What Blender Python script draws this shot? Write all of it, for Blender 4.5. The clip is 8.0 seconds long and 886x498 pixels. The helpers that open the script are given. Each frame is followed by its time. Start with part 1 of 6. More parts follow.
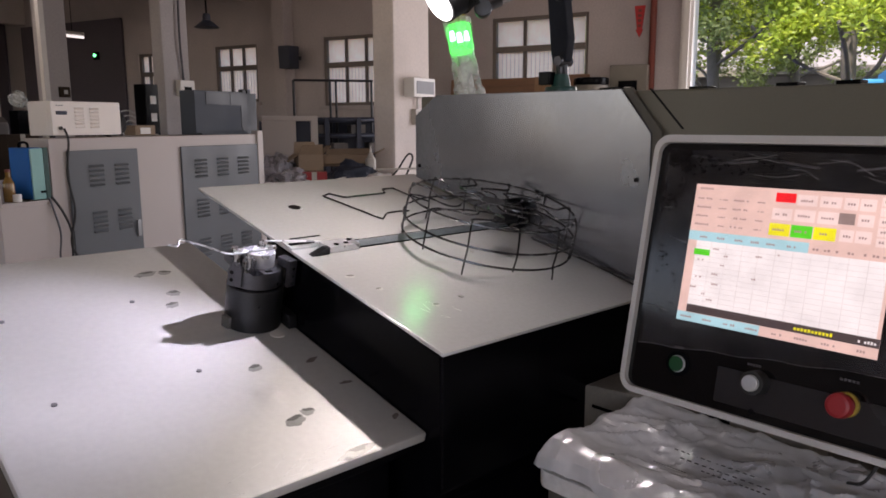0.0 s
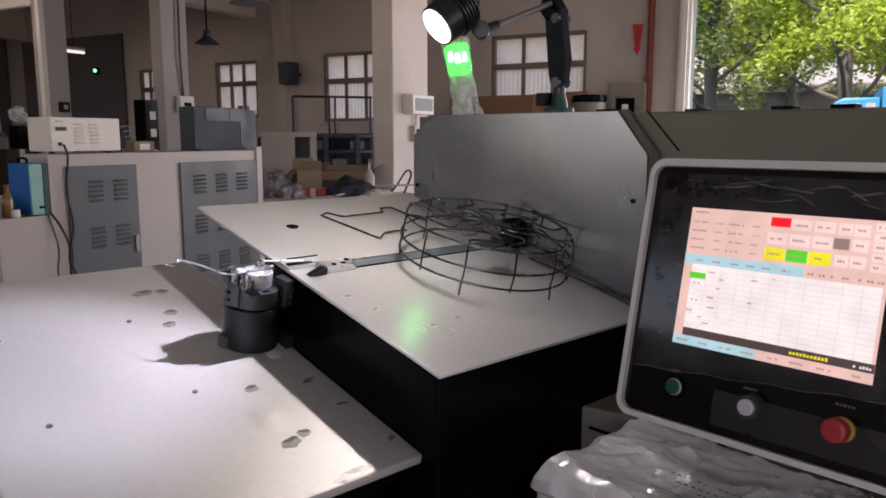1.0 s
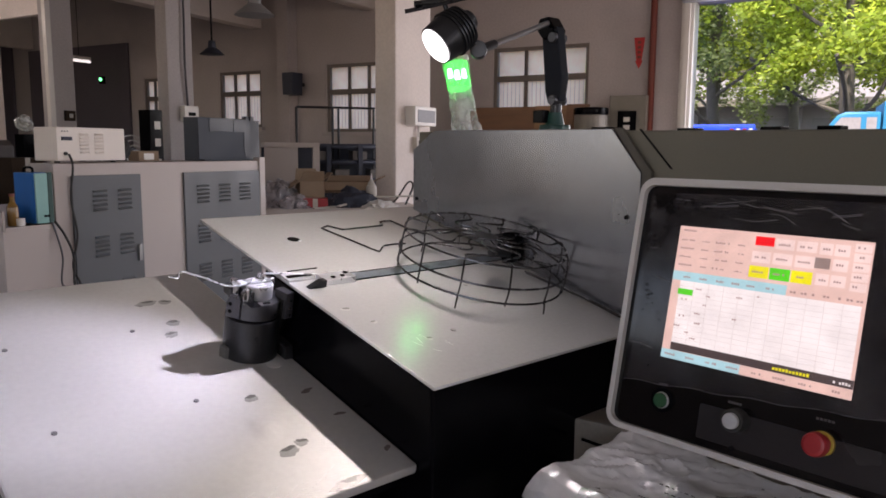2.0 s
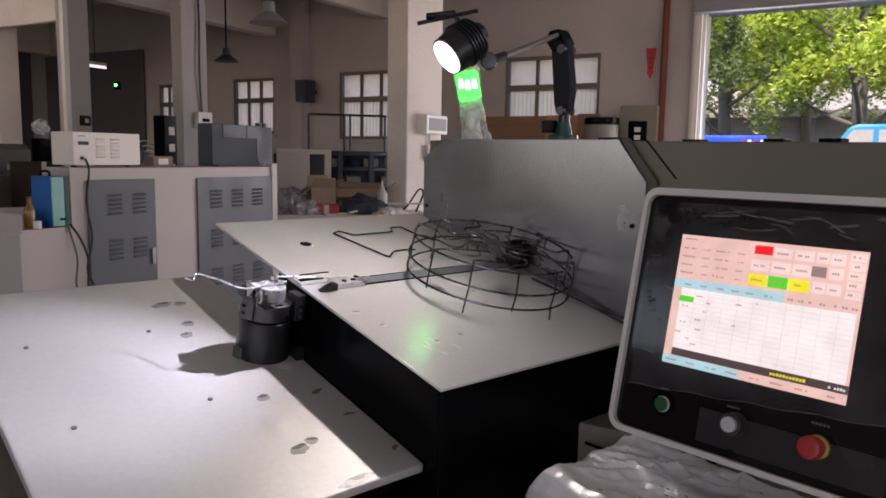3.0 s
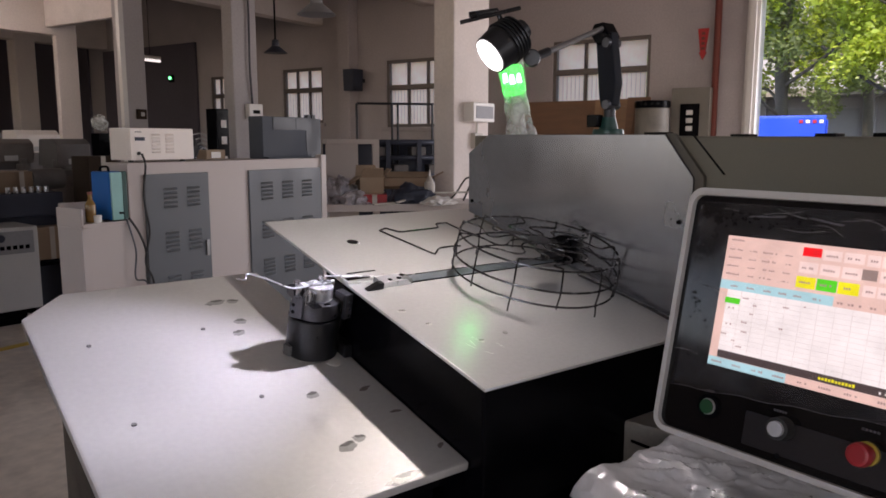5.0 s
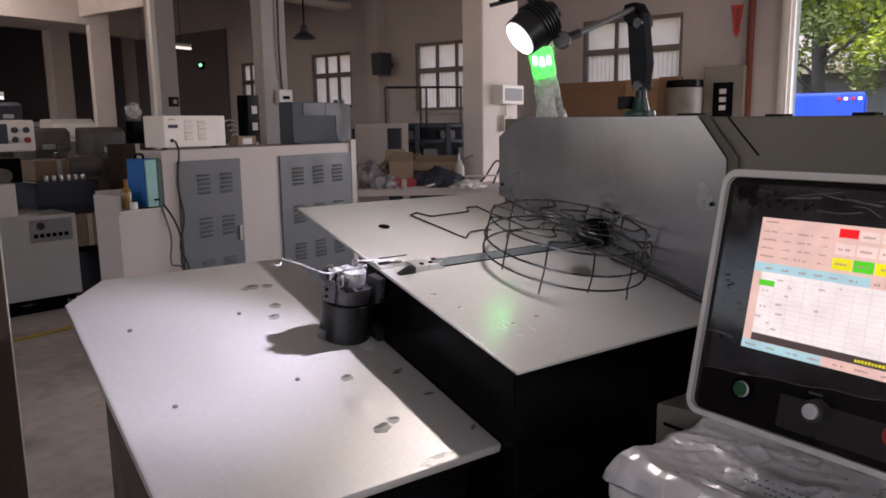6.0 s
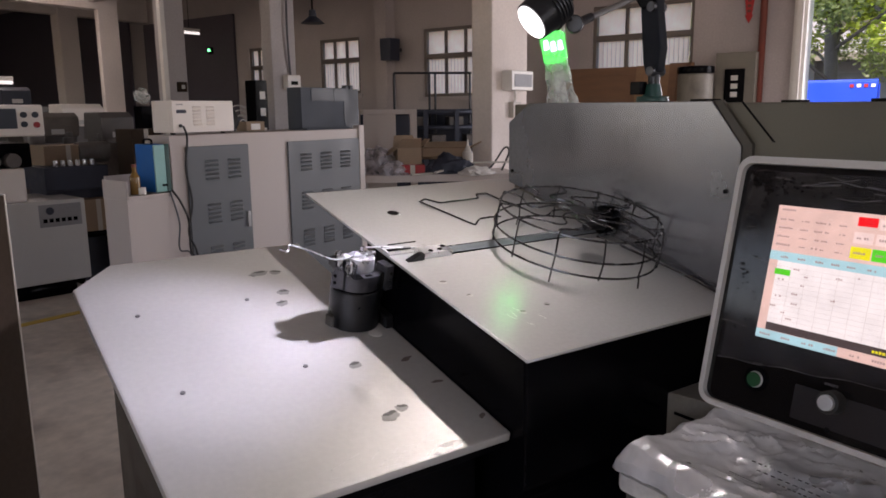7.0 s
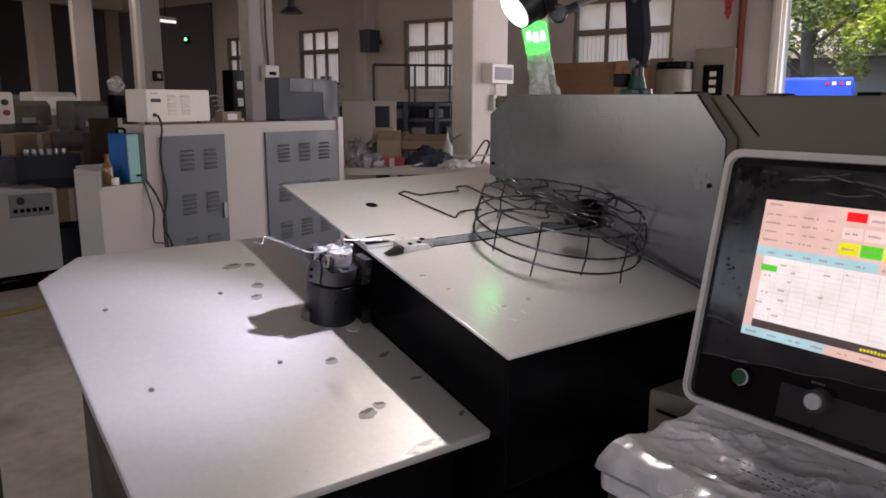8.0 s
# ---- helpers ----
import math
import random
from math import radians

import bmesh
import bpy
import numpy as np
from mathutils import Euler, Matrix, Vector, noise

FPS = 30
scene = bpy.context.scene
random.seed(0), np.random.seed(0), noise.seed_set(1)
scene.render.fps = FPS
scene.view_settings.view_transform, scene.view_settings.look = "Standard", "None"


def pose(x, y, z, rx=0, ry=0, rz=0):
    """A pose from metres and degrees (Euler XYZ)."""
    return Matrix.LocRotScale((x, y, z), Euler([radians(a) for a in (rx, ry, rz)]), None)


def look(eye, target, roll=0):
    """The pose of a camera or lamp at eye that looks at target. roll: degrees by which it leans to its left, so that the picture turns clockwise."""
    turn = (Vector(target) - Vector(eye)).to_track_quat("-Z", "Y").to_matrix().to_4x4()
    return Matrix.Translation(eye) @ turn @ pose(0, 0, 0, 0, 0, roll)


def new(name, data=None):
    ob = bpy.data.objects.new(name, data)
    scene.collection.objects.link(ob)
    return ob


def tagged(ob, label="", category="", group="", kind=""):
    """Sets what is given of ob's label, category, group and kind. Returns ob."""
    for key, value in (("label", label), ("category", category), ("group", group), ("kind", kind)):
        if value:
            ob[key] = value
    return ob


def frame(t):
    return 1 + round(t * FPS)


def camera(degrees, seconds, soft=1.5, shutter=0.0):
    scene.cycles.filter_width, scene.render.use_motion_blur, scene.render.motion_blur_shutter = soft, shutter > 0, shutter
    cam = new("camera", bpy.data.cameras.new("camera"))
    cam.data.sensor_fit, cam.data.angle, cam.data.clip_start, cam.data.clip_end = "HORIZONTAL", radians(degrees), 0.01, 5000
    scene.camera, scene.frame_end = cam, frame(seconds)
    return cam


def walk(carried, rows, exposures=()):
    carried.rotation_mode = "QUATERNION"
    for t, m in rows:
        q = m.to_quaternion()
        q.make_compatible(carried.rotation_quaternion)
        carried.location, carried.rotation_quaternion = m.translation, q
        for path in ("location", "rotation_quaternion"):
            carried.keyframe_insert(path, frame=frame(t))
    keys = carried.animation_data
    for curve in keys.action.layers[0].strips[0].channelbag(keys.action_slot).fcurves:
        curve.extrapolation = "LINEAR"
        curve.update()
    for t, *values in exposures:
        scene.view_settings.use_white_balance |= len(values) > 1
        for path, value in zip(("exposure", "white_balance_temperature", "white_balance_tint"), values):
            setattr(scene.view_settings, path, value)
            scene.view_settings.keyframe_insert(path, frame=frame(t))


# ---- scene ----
cam = camera(61.84, 8.0, soft=1.7)
PATH = [
    (0.0, look((-0.6757, -0.7403, 1.3699), (0.6534, 0.7162, 1.0354), -0.26)),
    (0.5, look((-0.6773, -0.7390, 1.3741), (0.6557, 0.7187, 1.0609), -0.15)),
    (1.0, look((-0.6754, -0.7430, 1.3799), (0.6615, 0.7152, 1.0859), -0.03)),
    (1.5, look((-0.6786, -0.7565, 1.3905), (0.6603, 0.7030, 1.1124), 0.18)),
    (3.0, look((-0.7087, -0.7974, 1.3921), (0.6080, 0.6877, 1.1460), 0.97)),
    (3.5, look((-0.7132, -0.8088, 1.3904), (0.5798, 0.6973, 1.1456), 1.01)),
    (4.0, look((-0.7154, -0.8146, 1.3984), (0.5519, 0.7118, 1.1455), 0.80)),
    (4.5, look((-0.7053, -0.8078, 1.4122), (0.5373, 0.7364, 1.1450), 0.46)),
    (6.0, look((-0.7152, -0.8142, 1.4216), (0.4280, 0.7933, 1.0916), -0.80)),
    (6.5, look((-0.7099, -0.8086, 1.4209), (0.4123, 0.8095, 1.0713), -0.84)),
    (7.0, look((-0.7097, -0.8012, 1.4195), (0.4124, 0.8135, 1.0543), -0.63)),
    (7.5, look((-0.7014, -0.7924, 1.4166), (0.4402, 0.8060, 1.0398), -0.29)),
    (8.0, look((-0.6923, -0.7740, 1.4132), (0.4742, 0.8048, 1.0304), 0.03)),
]
walk(cam, PATH, [(0.0, 0.74, 6900, 22), (8.0, 0.74, 6900, 22)])

# ---- frames of reference ----
MB = pose(0, 0, 0, 0, 0, 19.5)                      # the building
MT = pose(0, 0, 1.05)                               # the machine, at its table's front corner
TT = pose(0, 0, 1.05, 13.74)                        # the sloping upper table
LT = pose(0, 0, 0.9082, 13.72)                      # the sloping lower table
PS = Matrix(((0, 0.2023, -0.9793, 0.2467), (-1, 0, 0, -0.2369), (0, 0.9793, 0.2023, 1.2887), (0, 0, 0, 1)))
CB = pose(0.6327, 3.7264, 0, 0, 0, 19.69)           # the white cabinet's front

# ---- world and light ----
world = bpy.data.worlds.new("world")
scene.world = world
world.use_nodes = True
wn = world.node_tree.nodes
sky = wn.new("ShaderNodeTexSky")
sky.sky_type = "NISHITA"
sky.sun_disc = False
sky.sun_elevation, sky.sun_rotation = radians(55), radians(255)
wn["Background"].inputs["Strength"].default_value = 0.26
world.node_tree.links.new(sky.outputs[0], wn["Background"].inputs["Color"])


def lamp(name, kind, m, energy, colour, **opts):
    data = bpy.data.lights.new(name, kind)
    data.energy, data.color = energy, colour
    ob = new(name, data)
    ob.matrix_world = m
    return ob, data


_, sun = lamp("sun", "SUN", look((0, 0, 0), (0.55, 0.15, -0.82)), 6, (1, 0.95, 0.86))
sun.angle = radians(3)
# sky light at the big gateway; back, side, west fill from added unseen windows
_, gate = lamp("gate_light", "AREA", MB @ look((8.85, -1.4, 1.7), (0, -0.5, 1.2)), 120, (0.95, 0.96, 1.0))
gate.shape, gate.size, gate.size_y = "RECTANGLE", 5.0, 2.8
_, back = lamp("back_fill", "AREA", MB @ look((1.5, -6.1, 2.4), (3, 3, 1.0)), 27, (1.0, 0.92, 0.86))
back.shape, back.size, back.size_y = "RECTANGLE", 4.6, 2.2
_, side = lamp("side_fill", "AREA", MB @ look((-6.7, -1.6, 2.4), (0, -1.0, 1.2)), 17, (1.0, 0.93, 0.87))
side.shape, side.size, side.size_y = "RECTANGLE", 5.0, 2.2
_, west = lamp("west_fill", "AREA", MB @ look((-6.6, 10.5, 2.3), (5, 9.0, 2.2)), 11, (1.0, 0.93, 0.87))
west.shape, west.size, west.size_y = "RECTANGLE", 7.0, 2.0
# the lit tube under the hall's cross beam
_, tubel = lamp("tube_light", "POINT", MB @ pose(3.6, 9.7, 3.12), 21, (1.0, 0.95, 0.90))
tubel.shadow_soft_size = 0.15
# the work lamp's beam and its spill
LAMP = Vector((0.272, 0.302, 1.588))
AIM = Vector((-0.50, 0.48, 1.0))
_, spot = lamp("work_light", "SPOT", look(LAMP + (AIM - LAMP).normalized() * 0.012, AIM), 31, (0.72, 0.77, 1.0))
spot.spot_size, spot.spot_blend, spot.shadow_soft_size = radians(52), 1.0, 0.008
_, spill = lamp("work_light_spill", "SPOT", look(LAMP + (AIM - LAMP).normalized() * 0.012, Vector((-0.26, 0.42, 1.0))), 7.0, (0.99, 0.98, 0.95))
spill.spot_size, spill.spot_blend, spill.shadow_soft_size = radians(165), 1.0, 0.008


# ---- materials ----
def material(name, colour, rough=0.5, metal=0.0, vary=0.12, scale=6.0, fine=120.0, bump=0.05, rough_vary=0.1, stretch=(1, 1, 1),
             stain=None, stain_amount=0.0, coat=0.0, spec=0.5, emit=None, strength=0.0, random_tint=0.0):
    """A surface with broad stains, fine grain, uneven gloss and slight relief."""
    m = bpy.data.materials.new(name)
    m.use_nodes = True
    nt = m.node_tree
    n, l = nt.nodes, nt.links
    p = n["Principled BSDF"]
    tc = n.new("ShaderNodeTexCoord")
    mp = n.new("ShaderNodeMapping")
    mp.inputs["Scale"].default_value = stretch
    l.new(tc.outputs["Object"], mp.inputs["Vector"])
    big, small = n.new("ShaderNodeTexNoise"), n.new("ShaderNodeTexNoise")
    big.inputs["Scale"].default_value, small.inputs["Scale"].default_value = scale, fine
    big.inputs["Detail"].default_value, small.inputs["Detail"].default_value = 6, 3
    for t in (big, small):
        l.new(mp.outputs[0], t.inputs["Vector"])
    both = n.new("ShaderNodeMath")
    both.operation = "ADD"
    l.new(big.outputs["Fac"], both.inputs[0])
    l.new(small.outputs["Fac"], both.inputs[1])
    spread = n.new("ShaderNodeMapRange")
    spread.inputs["From Min"].default_value, spread.inputs["From Max"].default_value = 0.6, 1.4
    spread.inputs["To Min"].default_value, spread.inputs["To Max"].default_value = 1 - vary, 1 + vary
    l.new(both.outputs[0], spread.inputs["Value"])
    mul = n.new("ShaderNodeVectorMath")
    mul.operation = "SCALE"
    mul.inputs[0].default_value = colour
    l.new(spread.outputs[0], mul.inputs["Scale"])
    out = mul.outputs[0]
    if random_tint:
        info = n.new("ShaderNodeObjectInfo")
        rr = n.new("ShaderNodeMapRange")
        rr.inputs["To Min"].default_value, rr.inputs["To Max"].default_value = 1 - random_tint, 1 + random_tint
        l.new(info.outputs["Random"], rr.inputs["Value"])
        m2 = n.new("ShaderNodeVectorMath")
        m2.operation = "SCALE"
        l.new(out, m2.inputs[0])
        l.new(rr.outputs[0], m2.inputs["Scale"])
        out = m2.outputs[0]
    if stain:
        blot = n.new("ShaderNodeTexNoise")
        blot.inputs["Scale"].default_value, blot.inputs["Detail"].default_value = scale * 0.6, 8
        l.new(mp.outputs[0], blot.inputs["Vector"])
        ramp = n.new("ShaderNodeMapRange")
        ramp.inputs["From Min"].default_value, ramp.inputs["From Max"].default_value = 0.52, 0.75
        ramp.inputs["To Max"].default_value = stain_amount
        l.new(blot.outputs["Fac"], ramp.inputs["Value"])
        mix = n.new("ShaderNodeMix")
        mix.data_type = "RGBA"
        l.new(ramp.outputs[0], mix.inputs["Factor"])
        l.new(out, mix.inputs["A"])
        mix.inputs["B"].default_value = (*stain, 1)
        out = mix.outputs["Result"]
    l.new(out, p.inputs["Base Color"])
    rg = n.new("ShaderNodeMapRange")
    rg.inputs["From Min"].default_value, rg.inputs["From Max"].default_value = 0.3, 0.7
    rg.inputs["To Min"].default_value, rg.inputs["To Max"].default_value = max(0.02, rough - rough_vary), min(1, rough + rough_vary)
    l.new(big.outputs["Fac"], rg.inputs["Value"])
    l.new(rg.outputs[0], p.inputs["Roughness"])
    p.inputs["Metallic"].default_value = metal
    p.inputs["Coat Weight"].default_value = coat
    p.inputs["Specular IOR Level"].default_value = spec
    if bump:
        b = n.new("ShaderNodeBump")
        b.inputs["Strength"].default_value, b.inputs["Distance"].default_value = bump, 0.004
        l.new(both.outputs[0], b.inputs["Height"])
        l.new(b.outputs[0], p.inputs["Normal"])
    if emit:
        p.inputs["Emission Color"].default_value = (*emit, 1)
        p.inputs["Emission Strength"].default_value = strength
    return m


M = {
    "sheet": material("brushed_sheet_steel", (0.84, 0.85, 0.83), 0.17, 0.5, 0.05, 3, 120, 0.0, 0.03),
    "lower_sheet": material("worn_sheet_steel", (0.71, 0.705, 0.675), 0.5, 0.55, 0.055, 5, 90, 0.0, 0.08),
    "plate": material("zinc_plate", (0.225, 0.232, 0.255), 0.25, 0.8, 0.16, 5, 180, 0.004, 0.07, (1, 1, 0.6)),
    "black": material("black_paint", (0.002, 0.002, 0.003), 0.2, 0.0, 0.3, 8, 200, 0.01, 0.06, spec=0.07),
    "dark_sheet": material("dark_oiled_steel", (0.25, 0.25, 0.24), 0.4, 0.6, 0.1, 4, 150, 0.03),
    "olive": material("olive_paint", (0.125, 0.115, 0.088), 0.5, 0.0, 0.06, 4, 300, 0.04),
    "gunmetal": material("blackened_steel", (0.035, 0.036, 0.04), 0.35, 0.7, 0.2, 20, 300, 0.05),
    "bright": material("ground_steel", (0.68, 0.69, 0.71), 0.3, 0.65, 0.08, 30, 300, 0.03),
    "wire": material("black_steel_wire", (0.075, 0.075, 0.08), 0.24, 0.9, 0.2, 40, 300, 0.02),
    "bezel": material("grey_bezel_paint", (0.50, 0.49, 0.475), 0.4, 0.0, 0.04, 6, 300, 0.03),
    "panel_black": material("black_acrylic", (0.006, 0.0055, 0.006), 0.1, 0.0, 0.2, 4, 80, 0.0, 0.04, spec=0.3),
    "white_paint": material("white_cabinet_paint", (0.47, 0.41, 0.38), 0.45, 0.0, 0.05, 2, 200, 0.03, stain=(0.41, 0.355, 0.32), stain_amount=0.3),
    "grey_paint": material("grey_door_paint", (0.092, 0.10, 0.108), 0.45, 0.0, 0.08, 5, 250, 0.04),
    "slate_paint": material("slate_cover_paint", (0.052, 0.06, 0.075), 0.62, 0.0, 0.1, 5, 250, 0.02, spec=0.3),
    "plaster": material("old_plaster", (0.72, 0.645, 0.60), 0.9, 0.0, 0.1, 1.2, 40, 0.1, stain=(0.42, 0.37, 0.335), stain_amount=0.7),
    # Darker plaster; on two columns it carries painted shade.
    "plaster_dark": material("stained_grey_plaster", (0.42, 0.39, 0.385), 0.9, 0.0, 0.12, 0.9, 40, 0.15, stain=(0.2, 0.19, 0.18), stain_amount=0.6),
    "concrete": material("dusty_concrete_floor", (0.60, 0.535, 0.455), 0.6, 0.0, 0.22, 3.2, 14, 0.03, 0.12, (1, 1, 1), (0.20, 0.17, 0.15), 0.95),
    "yellow_line": material("worn_yellow_paint", (0.66, 0.44, 0.05), 0.6, 0.0, 0.2, 6, 80, 0.05, stain=(0.34, 0.28, 0.20), stain_amount=0.55),
    "rubber": material("black_rubber", (0.02, 0.02, 0.02), 0.7, 0.0, 0.2, 20, 200, 0.05),
    "red": material("red_plastic", (0.33, 0.02, 0.025), 0.35, 0.0, 0.06, 20, 200, 0.02),
    "green_cap": material("green_button", (0.006, 0.065, 0.02), 0.35, 0.0, 0.1, 30, 200, 0.02),
    "wood": material("brown_plywood", (0.21, 0.105, 0.055), 0.55, 0.0, 0.2, 3, 60, 0.08, stretch=(1, 1, 6)),
    "board": material("brown_fibreboard", (0.042, 0.029, 0.021), 0.85, 0.0, 0.2, 5, 90, 0.1, spec=0.15),
    "card": material("cardboard", (0.28, 0.20, 0.135), 0.85, 0.0, 0.15, 6, 120, 0.05),
    "rust_red": material("red_oxide_paint", (0.17, 0.035, 0.022), 0.6, 0.0, 0.15, 6, 100, 0.06),
    "cyan_box": material("blue_enamel", (0.004, 0.12, 0.40), 0.6, 0.0, 0.08, 8, 200, 0.03, spec=0.25),
    "teal_front": material("pale_teal_plastic", (0.24, 0.47, 0.44), 0.4, 0.0, 0.08, 8, 200, 0.03),
    "truck_blue": material("truck_blue_paint", (0.01, 0.06, 0.55), 0.4, 0.0, 0.1, 3, 100, 0.02),
    "truck_cyan": material("truck_cyan_paint", (0.02, 0.22, 0.42), 0.35, 0.0, 0.06, 3, 100, 0.02),
    "asphalt": material("asphalt", (0.06, 0.06, 0.058), 0.9, 0.0, 0.2, 2, 80, 0.2),
    "bark": material("bark", (0.10, 0.09, 0.075), 0.9, 0.0, 0.3, 6, 40, 0.4),
    "leaf_dark": material("leaf_dark", (0.035, 0.075, 0.02), 0.5, 0.0, 0.3, 1.2, 30, 0.0),
    "navy": material("dark_blue_steel", (0.028, 0.033, 0.052), 0.5, 0.2, 0.25, 8, 150, 0.04),
    "machine_grey": material("dark_grey_iron", (0.13, 0.118, 0.112), 0.5, 0.1, 0.3, 8, 150, 0.05),
}

def glow(name, colour, strength, rough=0.5):
    """A surface that gives off light: screens and lamps that are on."""
    return material(name, tuple(c * 0.3 for c in colour), rough, 0.0, 0.03, 8, 200, 0.0, emit=colour, strength=strength)


def sheer(name, colour, rough, see, bump_scale, bump):
    """Thin clear plastic: mostly see-through, glossy where it folds."""
    m = bpy.data.materials.new(name)
    m.use_nodes = True
    n, l = m.node_tree.nodes, m.node_tree.links
    p = n["Principled BSDF"]
    p.inputs["Base Color"].default_value = (*colour, 1)
    p.inputs["Roughness"].default_value = rough
    p.inputs["Alpha"].default_value = see
    t = n.new("ShaderNodeTexNoise")
    t.inputs["Scale"].default_value = bump_scale
    t.inputs["Detail"].default_value = 5
    tc = n.new("ShaderNodeTexCoord")
    l.new(tc.outputs["Object"], t.inputs["Vector"])
    b = n.new("ShaderNodeBump")
    b.inputs["Strength"].default_value, b.inputs["Distance"].default_value = bump, 0.01
    l.new(t.outputs["Fac"], b.inputs["Height"])
    l.new(b.outputs[0], p.inputs["Normal"])
    mr = n.new("ShaderNodeMapRange")
    mr.inputs["From Min"].default_value, mr.inputs["From Max"].default_value = 0.35, 0.7
    mr.inputs["To Min"].default_value, mr.inputs["To Max"].default_value = see * 0.4, see * 1.6
    l.new(t.outputs["Fac"], mr.inputs["Value"])
    l.new(mr.outputs[0], p.inputs["Alpha"])
    return m


def leafy(name, colour, through_colour):
    """Leaves: dull on top, lit through from behind."""
    m = bpy.data.materials.new(name)
    m.use_nodes = True
    n, l = m.node_tree.nodes, m.node_tree.links
    p = n["Principled BSDF"]
    geo = n.new("ShaderNodeNewGeometry")
    mr = n.new("ShaderNodeMapRange")
    mr.inputs["To Min"].default_value, mr.inputs["To Max"].default_value = 0.55, 1.5
    l.new(geo.outputs["Random Per Island"], mr.inputs["Value"])
    for sock, c in ((p.inputs["Base Color"], colour), (None, through_colour)):
        v = n.new("ShaderNodeVectorMath")
        v.operation = "SCALE"
        v.inputs[0].default_value = c
        l.new(mr.outputs[0], v.inputs["Scale"])
        if sock:
            l.new(v.outputs[0], sock)
    tr = n.new("ShaderNodeBsdfTranslucent")
    l.new(v.outputs[0], tr.inputs["Color"])
    mix = n.new("ShaderNodeMixShader")
    mix.inputs[0].default_value = 0.5
    p.inputs["Roughness"].default_value = 0.45
    l.new(p.outputs[0], mix.inputs[1])
    l.new(tr.outputs[0], mix.inputs[2])
    l.new(mix.outputs[0], n["Material Output"].inputs["Surface"])
    return m


def frosted(name, colour):
    m = bpy.data.materials.new(name)
    m.use_nodes = True
    n, l = m.node_tree.nodes, m.node_tree.links
    p = n["Principled BSDF"]
    t = n.new("ShaderNodeTexNoise")
    t.inputs["Scale"].default_value = 3
    tr = n.new("ShaderNodeBsdfTranslucent")
    v = n.new("ShaderNodeVectorMath")
    v.operation = "SCALE"
    v.inputs[0].default_value = colour
    mr = n.new("ShaderNodeMapRange")
    mr.inputs["To Min"].default_value, mr.inputs["To Max"].default_value = 0.92, 1.25
    l.new(t.outputs["Fac"], mr.inputs["Value"])
    l.new(mr.outputs[0], v.inputs["Scale"])
    l.new(v.outputs[0], tr.inputs["Color"])
    p.inputs["Base Color"].default_value = (0.5, 0.5, 0.5, 1)
    p.inputs["Roughness"].default_value = 0.3
    mix = n.new("ShaderNodeMixShader")
    mix.inputs[0].default_value = 0.96
    l.new(p.outputs[0], mix.inputs[1])
    l.new(tr.outputs[0], mix.inputs[2])
    l.new(mix.outputs[0], n["Material Output"].inputs["Surface"])
    return m


